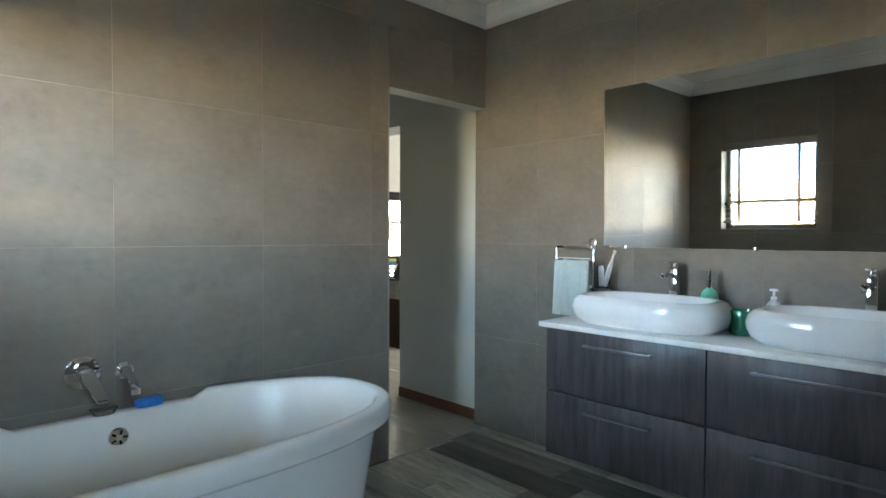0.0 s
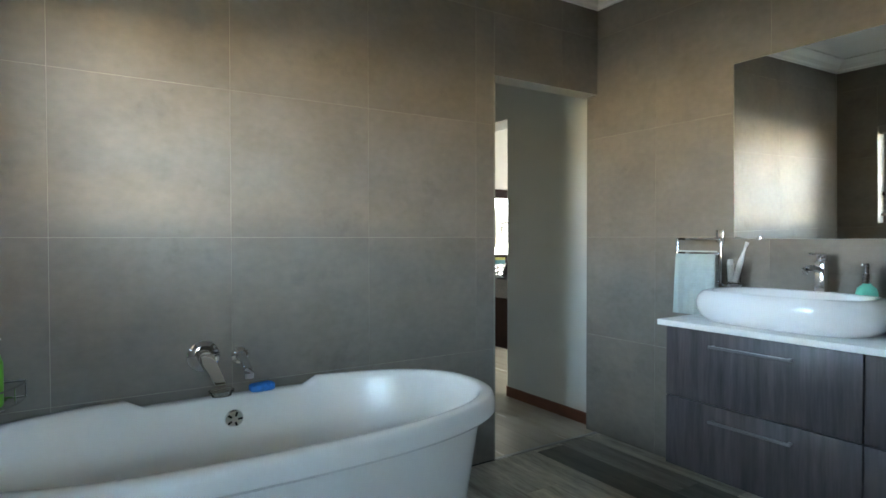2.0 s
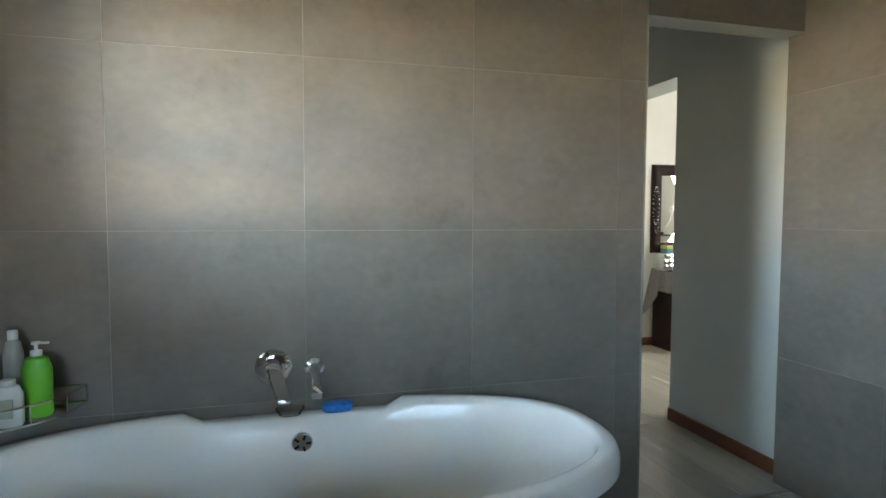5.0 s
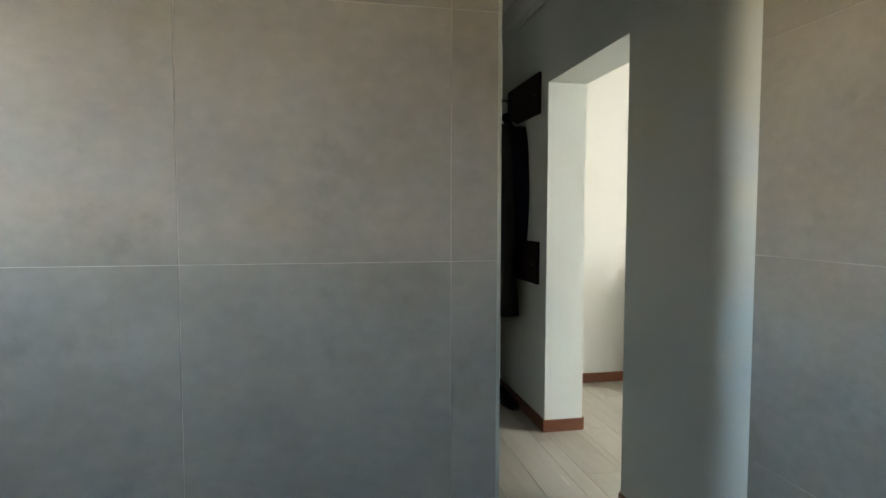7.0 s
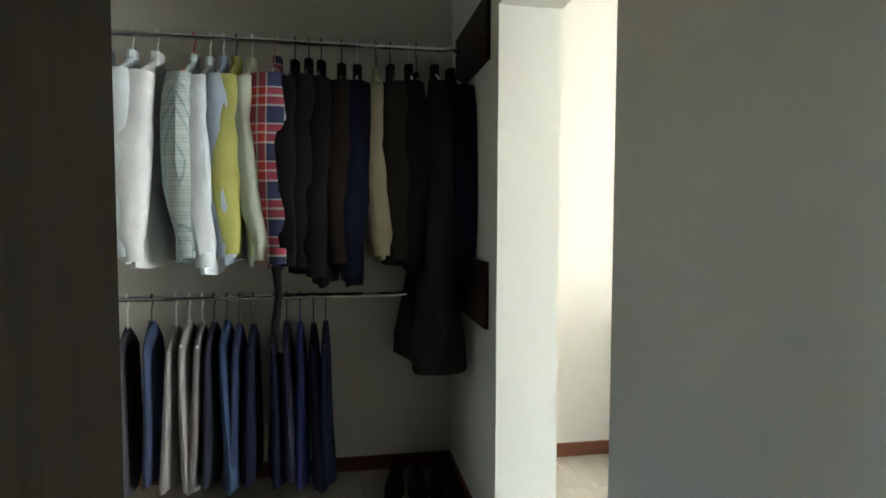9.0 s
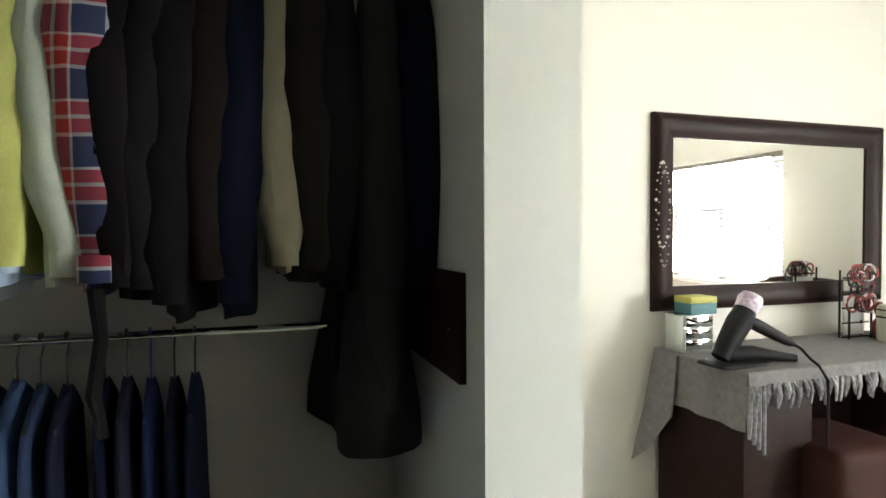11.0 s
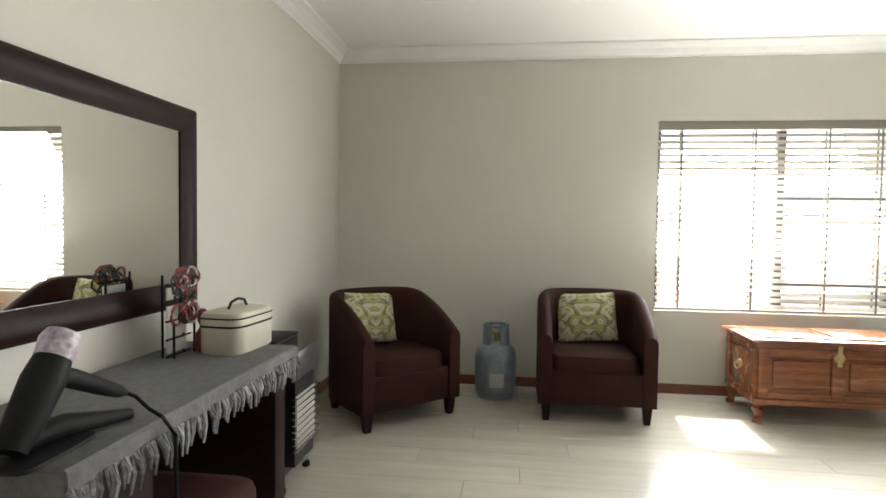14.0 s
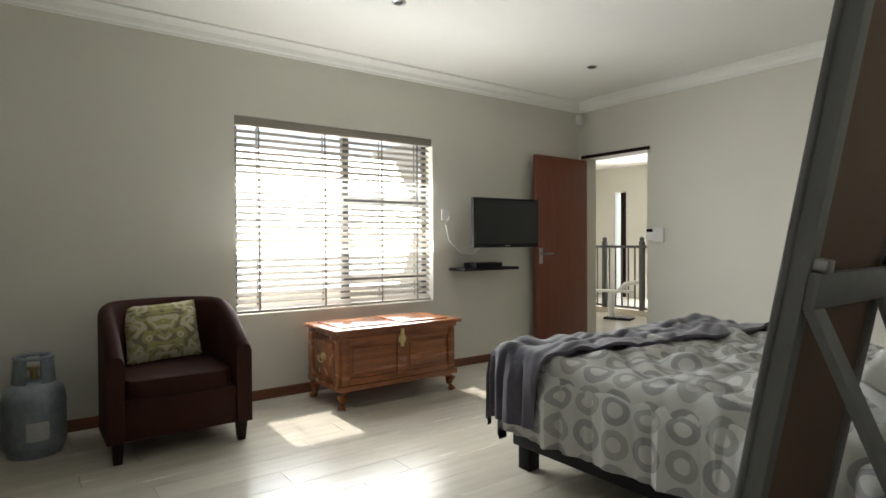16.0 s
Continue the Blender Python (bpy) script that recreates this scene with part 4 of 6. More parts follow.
for x, c, ln, lab, mt, hc in UP:
    dark = c is not None and max(c) < 0.05
    if c is not None:
        c = tuple(v * (1.0 if dark else 1.5) for v in c)
    garment(x, c, ln, 0.26 if "plaid" in lab else 0.265 if dark else 0.23, 0.034 if dark else 0.027, rng, mt, True, "jacket" if "jacket" in lab else "shirt", hc, label=lab, sw=1.5 if "plaid" in lab else 1.15 if "beige" in lab or "sage" in lab else 1.1)
garment(3.455, (0.026, 0.026, 0.026), 1.35, 0.275, 0.046, rng, None, True, "coat", W, label="long charcoal wool coat with belt", flare=1.15, hemx=2.4)
garment(3.37, (0.006, 0.006, 0.006), 1.15, 0.17, 0.03, rng, None, False, "trousers", K, label="black trousers behind the coat")
garment(3.53, (0.005, 0.007, 0.020), 0.92, 0.275, 0.036, rng, None, True, "jacket", W, label="navy blue jacket beside the wall")
LOW = [(2.0, (0.03, 0.04, 0.08), K), (2.1, (0.06, 0.06, 0.07), W), (2.2, (0.05, 0.07, 0.13), K), (2.3, (0.30, 0.29, 0.28), W), (2.355, (0.32, 0.31, 0.30), W), (2.41, (0.18, 0.17, 0.17), W), (2.46, (0.03, 0.035, 0.05), K),
       (2.515, (0.06, 0.10, 0.20), K), (2.57, (0.04, 0.06, 0.12), K), (2.63, (0.014, 0.018, 0.04), K), (2.72, (0.012, 0.016, 0.04), K), (2.775, (0.035, 0.04, 0.07), K),
       (2.835, (0.03, 0.045, 0.14), (0.03, 0.03, 0.35)), (2.895, (0.012, 0.015, 0.035), K), (2.95, (0.018, 0.024, 0.06), K)]
for x, c, hc in LOW:
    lab = ("blue denim jeans" if c[2] > 0.09 and c[2] < 0.25 else "dark trousers" if max(c) < 0.09 else "pale grey trousers") + " folded over a hanger"
    garment(x, c, 0.70 + rng.uniform(-0.03, 0.03), 0.17, 0.028, rng, None, False, "trousers", hc, 0.962, 6.95, lab, flare=0.92)
scarf = thing("belt", pose(2.76, 6.70, 1.12), "black fabric belt hanging from the jackets", "belt")
part("strap", tube(bmesh.new(), [(0, 0, 0), (0.01, 0, -0.12), (-0.01, 0.005, -0.26), (0.012, 0, -0.36)], [0.02, 0.016, 0.018, 0.012], 8), cloth_mat((0.012, 0.012, 0.012)), scarf)


def shoe(x, y, turn):
    th = thing("shoe", pose(x, y, 0, 0, 0, turn), "black leather shoe on the dressing room floor", "shoe", "shoes under the coats")
    prof = [(-0.14, 0.03, 0.075), (-0.12, 0.036, 0.10), (-0.06, 0.035, 0.095), (0.0, 0.04, 0.07), (0.07, 0.047, 0.055), (0.12, 0.042, 0.045), (0.148, 0.022, 0.03)]
    rings = [[(w * math.cos(a), y_, 0.014 + (h - 0.014) * max(0.0, math.sin(a))) for a in [math.pi * k / 10 for k in range(11)]] for y_, w, h in prof]
    part("upper", loft(bmesh.new(), rings), M_BLACK, th)
    part("sole", loft(bmesh.new(), [[(x_ * 1.0, y_, z) for x_, y_, _ in superellipse(0.047, 0.152, 2.4, 24)] for z in (0, 0.015)]), surface("rubber_sole", (0.02, 0.02, 0.02), 0.8), th)


shoe(3.27, 6.98, 172)
shoe(3.38, 6.97, 176)
shoe(3.49, 7.02, 168)
shoe(3.53, 6.86, 186)


# ---- bedroom: dressing table side ----
def framed_mirror(x0, x1, z0, z1, fw):
    th = thing("framed_mirror", pose(x0, YN, z0), "wide dark espresso wood framed wall mirror", "mirror")
    w, h = x1 - x0, z1 - z0
    prof = [(0.0, 0.0), (0.0, -0.022), (0.012, -0.036), (0.035, -0.040), (0.07, -0.032), (fw - 0.014, -0.022), (fw, -0.018), (fw, 0.0)]
    corners = [(0, 0, 1, 1), (w, 0, -1, 1), (w, h, -1, -1), (0, h, 1, -1)]
    for k in range(4):
        a, b = corners[k], corners[(k + 1) % 4]
        rings = [[(c[0] + c[2] * d, y, c[1] + c[3] * d) for d, y in prof] for c in (a, b)]
        part("frame_side", loft(bmesh.new(), rings, closed=True), M_ESPRESSO, th)
    part("glass", boxes((fw - 0.005, w - fw + 0.005, -0.012, -0.006, fw - 0.005, h - fw + 0.005)), M_MIRROR, th, smooth=False)
    return th


framed_mirror(4.73, 6.08, 0.905, 1.757, 0.105)


def necklace(x, y, z, ln, w, color):
    th = thing("necklace", pose(x, y, z), "pearl necklace hung on the mirror frame", "necklace")
    mt = surface("pearl", color, 0.25, vary=0.05)
    n = 26
    for k in range(n):
        a = 2 * math.pi * k / n
        b = bmesh.new()
        bmesh.ops.create_icosphere(b, subdivisions=1, radius=0.0042 if k % 5 else 0.0075, matrix=Matrix.Translation((w * math.sin(a), 0, -ln / 2 + ln / 2 * math.cos(a))))
        part("bead", b, mt, th)


necklace(4.755, YN - 0.052, 1.54, 0.36, 0.035, (0.6, 0.57, 0.5))
necklace(4.76, YN - 0.056, 1.50, 0.40, 0.03, (0.25, 0.22, 0.2))

TX0, TX1, TY0, TY1, TT = 4.74, 5.97, 6.73, 7.215, 0.75
tab = thing("dressing_table", pose(0, 0, 0), "dark espresso dressing table with slab legs", "dressing table")
part("tabletop", boxes((TX0, TX1, TY0, TY1, TT - 0.05, TT), bevel=0.004), M_ESPRESSO, tab)
part("leg", boxes((TX0 + 0.01, TX0 + 0.33, TY0 + 0.02, TY1 - 0.01, 0, TT - 0.0505), bevel=0.004), M_ESPRESSO, tab, "broad slab leg")
part("leg", boxes((TX1 - 0.11, TX1 - 0.01, TY0 + 0.02, TY1 - 0.01, 0, TT - 0.0505), bevel=0.006), M_ESPRESSO, tab, "slab leg")
part("back_panel", boxes((TX0 + 0.34, TX1 - 0.12, TY1 - 0.03, TY1 - 0.012, 0.25, TT - 0.0505), bevel=0.002), M_ESPRESSO, tab)

run = thing("table_runner", pose(0, 0, TT), "grey woven runner with fringe over the dressing table", "table runner")
bm = bmesh.new()
g = 0.006
rows = []
for i in range(22):
    y = TY0 - 0.012 + (TY1 - TY0 + 0.006) * i / 21
    w = 0.004 * math.sin(i * 0.9)
    rows.append([(TX1 + 0.012, y, 0.002), (TX1 + 0.010, y, g), (TX0 + 0.3, y, g), (TX0 - 0.004, y, g), (TX0 - 0.012, y, 0.0), (TX0 - 0.014 - w, y, -0.10), (TX0 - 0.02 - 2 * w, y, -0.20),
                 (TX0 - 0.016 - 2 * w, y, -0.20), (TX0 - 0.009 - w, y, -0.10), (TX0 - 0.007, y, -0.002), (TX0 - 0.002, y, 0.001), (TX0 + 0.3, y, 0.001), (TX1 + 0.006, y, 0.001)])
part("cloth", loft(bm, rows), M_RUNNER, run)
bm = bmesh.new()
rows = []
for i in range(40):
    x = TX0 - 0.012 + (TX1 - TX0 + 0.024) * i / 39
    w = 0.006 * math.sin(i * 1.3) + 0.004 * math.sin(i * 0.5)
    rows.append([(x, TY0 - 0.012, g), (x, TY0 - 0.020, 0.0), (x, TY0 - 0.022 - w, -0.045 + w), (x, TY0 - 0.017 - w, -0.045 + w), (x, TY0 - 0.014, -0.002), (x, TY0 - 0.008, 0.002)])
part("hem", loft(bm, rows), M_RUNNER, run)
rng = random.Random(4)
M_FRINGE2 = surface("pale_fringe_yarn", (0.34, 0.335, 0.34), 0.95, vary=0.3, scale=60, bump=0.4)
M_FRINGE = surface("fringe_yarn", (0.19, 0.187, 0.195), 0.95, vary=0.4, scale=60, bump=0.4)
for i in range(96):
    x = TX0 - 0.005 + (TX1 - TX0 + 0.01) * i / 95 + rng.uniform(-0.006, 0.006)
    ln = rng.uniform(0.04, 0.085)
    tx, ty = rng.uniform(-0.022, 0.022), rng.uniform(-0.012, 0.004)
    part("tassel", tube(bmesh.new(), [(x, TY0 - 0.022, -0.035), (x + tx * 0.5, TY0 - 0.027 + ty, -0.045 - ln * 0.4), (x + tx, TY0 - 0.024 + ty, -0.045 - ln)], [0.006, 0.007, 0.004], 6), rng.choice((M_FRINGE, M_FRINGE, M_FRINGE2)), run)
for k in range(4):
    part("tassel", tube(bmesh.new(), [(TX0 - 0.012 + 0.02 * k, TY0 - 0.024, -0.04), (TX0 - 0.016 + 0.02 * k, TY0 - 0.03, -0.15), (TX0 - 0.014 + 0.022 * k, TY0 - 0.026, -0.22 - 0.02 * k)], [0.009, 0.01, 0.006], 6), M_FRINGE, run)
bm = loft(bmesh.new(), [[(TX0 - 0.016, TY1 - 0.02, -0.0), (TX0 - 0.016, TY1 - 0.16, 0.0), (TX0 - 0.022, TY1 - 0.16, 0.0), (TX0 - 0.022, TY1 - 0.02, 0.0)], [(TX0 - 0.06, TY1 - 0.01, -0.25), (TX0 - 0.05, TY1 - 0.17, -0.24), (TX0 - 0.058, TY1 - 0.17, -0.24), (TX0 - 0.07, TY1 - 0.01, -0.25)], [(TX0 - 0.12, TY1 - 0.01, -0.46), (TX0 - 0.09, TY1 - 0.07, -0.40), (TX0 - 0.096, TY1 - 0.075, -0.40), (TX0 - 0.126, TY1 - 0.01, -0.46)]])
part("hanging_corner", bm, M_RUNNER, run, "corner of the runner hanging at the wall")

pf = thing("pouf", pose(5.21, 6.79, 0), "brown suede cube pouf under the dressing table", "pouf")
bm = loft(bmesh.new(), [superellipse(0.19 - k, 0.19 - k, 9, 40, z=z) for z, k in ((0.021, 0.012), (0.035, 0.0), (0.24, -0.004), (0.425, 0.0), (0.452, 0.008), (0.466, 0.024), (0.47, 0.06))])
part("cube", bm, M_LEATHER, pf)
for sx in (-1, 1):
    for sy in (-1, 1):
        part("foot", boxes((sx * 0.15 - 0.02, sx * 0.15 + 0.02, sy * 0.15 - 0.02, sy * 0.15 + 0.02, 0, 0.022)), M_BLACK, pf)

ZR = TT + g
boxm = thing("mirrored_box", pose(4.832, 7.12, ZR), "small mirrored jewellery box with drawers", "jewellery box")
part("case", boxes((-0.075, 0.075, -0.055, 0.055, 0, 0.15), bevel=0.002), surface("pale_mirror", (0.7, 0.75, 0.72), 0.12, metal=0.7, vary=0.05), boxm)
for z in (0.008, 0.055, 0.102):
    d = part("drawer", boxes((-0.068, 0.068, -0.061, -0.0555, z, z + 0.041), bevel=0.002), M_MIRROR, boxm)
    part("knob", lathe(bmesh.new(), [(0.004, 0), (0.006, 0.006)], 10, center=(0, -0.066, z + 0.018)), M_CHROME, d)
tis = thing("tissue_box", pose(4.865, 7.12, ZR + 0.1505), "teal and yellow cardboard tissue box", "tissue box")
part("carton", boxes((-0.065, 0.065, -0.05, 0.05, 0, 0.045), bevel=0.002), surface("teal_card", (0.06, 0.17, 0.18), 0.6), tis)
part("lid", boxes((-0.066, 0.066, -0.051, 0.051, 0.0455, 0.072), bevel=0.003), surface("yellow_card", (0.42, 0.40, 0.09), 0.6), tis, "yellow lid")

hd = thing("hair_dryer", pose(4.80, 6.85, ZR, 0, 0, 4) @ Matrix.Scale(0.86, 4), "black hair dryer with lilac nozzle lying on its stand", "hair dryer")
part("base", loft(bmesh.new(), [superellipse(0.14, 0.09, 6, 28, z=0.0), superellipse(0.138, 0.088, 6, 28, z=0.010), superellipse(0.12, 0.07, 6, 28, z=0.016)]), M_BLACK, hd)
part("barrel", tube(bmesh.new(), [(-0.09, -0.01, 0.035), (-0.04, -0.01, 0.10), (0.02, -0.01, 0.18), (0.055, -0.01, 0.228)], [0.036, 0.047, 0.053, 0.046], 18), M_BLACK, hd)
part("nozzle", tube(bmesh.new(), [(0.055, -0.01, 0.229), (0.085, -0.01, 0.27), (0.098, -0.01, 0.288)], [0.047, 0.052, 0.044], 18), surface("lilac_plastic", (0.42, 0.22, 0.45), 0.4, vary=0.4, scale=30, second=(0.7, 0.66, 0.68)), hd, "lilac and white nozzle")
part("handle", tube(bmesh.new(), [(0.02, -0.02, 0.20), (0.10, -0.03, 0.165), (0.20, -0.045, 0.115), (0.262, -0.055, 0.085), (0.29, -0.06, 0.072)], [0.028, 0.027, 0.024, 0.020, 0.010], 14), M_BLACK, hd)
part("attachment", tube(bmesh.new(), [(-0.03, 0.0, 0.045), (0.07, -0.03, 0.05), (0.16, -0.06, 0.033), (0.25, -0.10, 0.022)], [0.032, 0.030, 0.024, 0.016], 12), M_BLACK, hd)
part("cable", tube(bmesh.new(), [(0.29, -0.06, 0.072), (0.31, -0.08, 0.055), (0.30, -0.13, 0.02), (0.275, -0.185, 0.006), (0.275, -0.225, -0.05), (0.27, -0.23, -0.25), (0.275, -0.22, -0.45)], 0.006, 8), M_BLACK, hd)

js = thing("jewellery_stand", pose(5.74, 7.09, ZR) @ Matrix.Scale(1.15, 4), "black wire jewellery stand hung with bangles", "jewellery stand")
for dx in (-0.06, 0.06):
    part("post", tube(bmesh.new(), [(dx, 0.02, 0), (dx, 0.02, 0.27)], 0.004, 8), M_BLACK, js)
    part("post", tube(bmesh.new(), [(dx, -0.02, 0), (dx, -0.02, 0.12)], 0.004, 8), M_BLACK, js)
for z in (0.004, 0.06, 0.12, 0.18, 0.24):
    part("bar", tube(bmesh.new(), [(-0.07, 0.0, z), (0.07, 0.0, z)], 0.0035, 8), M_BLACK, js)
for z in (0.012, 0.068, 0.128, 0.188):
    part("card", boxes((-0.056, 0.052, 0.004, 0.010, z, z + 0.040), bevel=0.001), M_PLASTICW, js, "white earring card")
rng = random.Random(21)
for k in range(26):
    c = rng.choice([(0.02, 0.02, 0.02), (0.28, 0.03, 0.025), (0.02, 0.025, 0.02), (0.015, 0.015, 0.015), (0.08, 0.07, 0.06), (0.55, 0.55, 0.56)])
    cx, cz, r = rng.uniform(-0.05, 0.07), rng.choice((0.14, 0.2, 0.24, 0.26)), rng.uniform(0.022, 0.04)
    part("bangle", tube(bmesh.new(), [(cx + r * math.cos(a), -0.02 + rng.uniform(-0.003, 0.003), cz + r * math.sin(a)) for a in [2 * math.pi * q / 14 for q in range(15)]], 0.0045, 6), surface("bangle_metal", c, 0.3, metal=0.5 if c[0] > 0.4 else 0.0), js)
rb = thing("red_ornament", pose(5.81, 7.03, ZR), "small red and black painted ornament bottle", "ornament")
part("body", lathe(bmesh.new(), [(0.025, 0), (0.032, 0.02), (0.03, 0.07), (0.012, 0.1), (0.02, 0.12), (0.022, 0.15), (0.008, 0.17)], 18), surface("red_lacquer", (0.16, 0.025, 0.02), 0.3, vary=0.4, scale=30), rb)

vc = thing("vanity_case", pose(5.90, 6.93, ZR, 0, 0, -4) @ Matrix.Scale(1.22, 4), "cream leather vanity case with dark piping and top handle", "vanity case")
part("body", loft(bmesh.new(), [[(x, y, z) for x, y, _ in superellipse(0.125 - k, 0.075 - k, 5, 36)] for z, k in ((0, 0.004), (0.006, 0), (0.085, 0.0))]), M_CASE, vc)
part("lid", loft(bmesh.new(), [[(x, y, z) for x, y, _ in superellipse(0.126 - k, 0.076 - k, 5, 36)] for z, k in ((0.092, 0), (0.118, 0.0), (0.13, 0.006), (0.137, 0.03))]), M_CASE, vc)
part("piping", loft(bmesh.new(), [[(x, y, z) for x, y, _ in superellipse(0.127, 0.077, 5, 36)] for z in (0.0852, 0.0918)]), M_BLACK, vc, "dark piping")
part("piping", loft(bmesh.new(), [[(x, y, z) for x, y, _ in superellipse(0.1275, 0.0775, 5, 36)] for z in (0.112, 0.117)]), M_BLACK, vc, "dark piping")
part("handle", tube(bmesh.new(), [(-0.06, 0, 0.133), (-0.04, 0, 0.158), (0.0, 0, 0.166), (0.04, 0, 0.158), (0.06, 0, 0.133)], 0.0045, 8), M_BLACK, vc, "dark carrying handle")

ht = thing("gas_heater", pose(6.37, 7.01, 0), "black and grey upright gas heater on castors", "gas heater")
bm = boxes((-0.21, 0.21, -0.19, 0.19, 0.03, 0.70))
bmesh.ops.bevel(bm, geom=bm.edges[:], offset=0.085, segments=4, affect="EDGES")
part("housing", bm, surface("heater_enamel", (0.016, 0.017, 0.018), 0.3, vary=0.15), ht)
part("top_grille", boxes((-0.15, 0.15, -0.10, 0.10, 0.70, 0.712), bevel=0.004), M_BLACK, ht)
part("upper_panel", boxes((-0.165, 0.165, -0.197, -0.186, 0.53, 0.66), bevel=0.004), M_STEEL, ht, "grey metal upper panel")
part("burner_panel", boxes((-0.12, 0.12, -0.199, -0.188, 0.20, 0.45), bevel=0.004), surface("burner_ceramic", (0.5, 0.47, 0.42), 0.7, vary=0.15, scale=40), ht, "pale ceramic burner panel")
for k in range(9):
    part("guard_wire", tube(bmesh.new(), [(-0.155, -0.19, 0.20 + k * 0.031), (-0.15, -0.212, 0.20 + k * 0.031), (0.15, -0.212, 0.20 + k * 0.031), (0.155, -0.19, 0.20 + k * 0.031)], 0.003, 6), M_CHROME, ht)
part("badge", boxes((-0.03, 0.03, -0.194, -0.188, 0.10, 0.12), bevel=0.001), M_STEEL, ht)
for sx in (-0.16, 0.16):
    for sy in (-0.14, 0.14):
        part("castor", lathe(bmesh.new(), [(0.012, 0), (0.02, 0.006), (0.02, 0.026), (0.012, 0.032)], 12, center=(sx, sy, 0)), M_BLACK, ht)


# ---- armchairs ----
def armchair(m, label):
    """A tub chair that faces its own -y: curved back and arms in one sweep, seat, apron, legs."""
    th = thing("armchair", m, label, "armchair", "pair of armchairs")
    W2, t = 0.375, 0.085
    path = []
    n = 40
    yf, yb = -0.35, 0.35
    straight = (yb - 0.34) - yf
    for i in range(n + 1):
        s_ = i / n
        if s_ < 0.27:
            k = s_ / 0.27
            p, nn = (-W2, yf + straight * k), (-1, 0)
        elif s_ > 0.73:
            k = (1 - s_) / 0.27
            p, nn = (W2, yf + straight * k), (1, 0)
        else:
            a = math.pi - math.pi * (s_ - 0.27) / 0.46
            c, s2 = math.cos(a), math.sin(a)
            p = (W2 * math.copysign(abs(c) ** 0.92, c), yb - 0.34 + 0.34 * abs(s2) ** 0.92)
            nn = (c, s2)
        path.append((p, nn))
    rings = []
    for i, ((x, y), (nx, ny)) in enumerate(path):
        f = max(0.0, min(1.0, (y - yf) / (yb - yf - 0.12)))
        h = 0.57 + 0.245 * math.sin(f * math.pi / 2) ** 0.9
        zb = 0.115
        ring = []
        for d, z in ((0, zb), (0, h - 0.04), (0.010, h - 0.014), (0.03, h), (t - 0.03, h), (t - 0.010, h - 0.014), (t, h - 0.04), (t, zb)):
            ring.append((x - nx * d, y - ny * d, z))
        rings.append(ring)
    part("backrest", loft(bmesh.new(), rings), M_LEATHER, th, "curved back and arms")
    i0 = W2 - t - 0.002
    seat = loft(bmesh.new(), [[(x, y - 0.005, z) for x, y, _ in superellipse(i0 - k, 0.30 - k, 7, 48)] for z, k in ((0.33, 0.0), (0.40, 0.0), (0.425, 0.008), (0.435, 0.03))])
    for v in seat.verts:
        v.co.y -= 0.02
    part("seat", seat, M_LEATHER, th, "seat cushion")
    part("apron", boxes((-i0, i0, yf + 0.012, yf + 0.06, 0.115, 0.328), bevel=0.008), M_LEATHER, th)
    part("seat_base", boxes((-i0, i0, yf + 0.062, 0.24, 0.125, 0.328)), M_LEATHER, th)
    for sx in (-1, 1):
        for yy in (yf + 0.045, yb - 0.10):
            lx = sx * (0.322 if yy < 0 else 0.25)
            part("leg", loft(bmesh.new(), [[(lx + dx * w, yy + dy * w, z) for dx, dy in ((-1, -1), (1, -1), (1, 1), (-1, 1))] for z, w in ((0, 0.020), (0.118, 0.03))]), M_ESPRESSO, th)
    return th


def cushion(m, label):
    th = thing("cushion", m, label, "cushion", "damask cushions")
    n = 14
    bm = bmesh.new()
    grid = {}
    for side in (1, -1):
        for i in range(n + 1):
            for j in range(n + 1):
                u, v = 2 * i / n - 1, 2 * j / n - 1
                edge = i in (0, n) or j in (0, n)
                if side == -1 and edge:
                    grid[(side, i, j)] = grid[(1, i, j)]
                    continue
                puff = 0.062 * (1 - u ** 4) ** 0.6 * (1 - v ** 4) ** 0.6
                pinch = 1 - 0.05 * (1 - abs(u)) * 0 - 0.04 * (1 - abs(v) ** 2) * abs(u) ** 3 - 0.04 * (1 - abs(u) ** 2) * abs(v) ** 3
                grid[(side, i, j)] = bm.verts.new((0.215 * u * pinch, -side * puff, 0.185 + 0.18 * v * pinch))
    for side in (1, -1):
        for i in range(n):
            for j in range(n):
                f = [grid[(side, i, j)], grid[(side, i + 1, j)], grid[(side, i + 1, j + 1)], grid[(side, i, j + 1)]]
                bm.faces.new(f if side == 1 else list(reversed(f)))
    part("cover", bm, M_DAMASK, th)
    return th


c1 = pose(7.50, 6.67, 0, 0, 0, -45)
c2 = pose(7.79, 5.26, 0, 0, 0, -90)
armchair(c1, "dark brown suede tub armchair in the corner")
armchair(c2, "dark brown suede tub armchair beside the window")
cushion(c1 @ pose(-0.02, 0.13, 0.437, -16, 4, 4), "lime and cream damask cushion on the corner armchair")
cushion(c2 @ pose(0.0, 0.13, 0.437, -16, -3, 0), "lime and cream damask cushion on the window armchair")

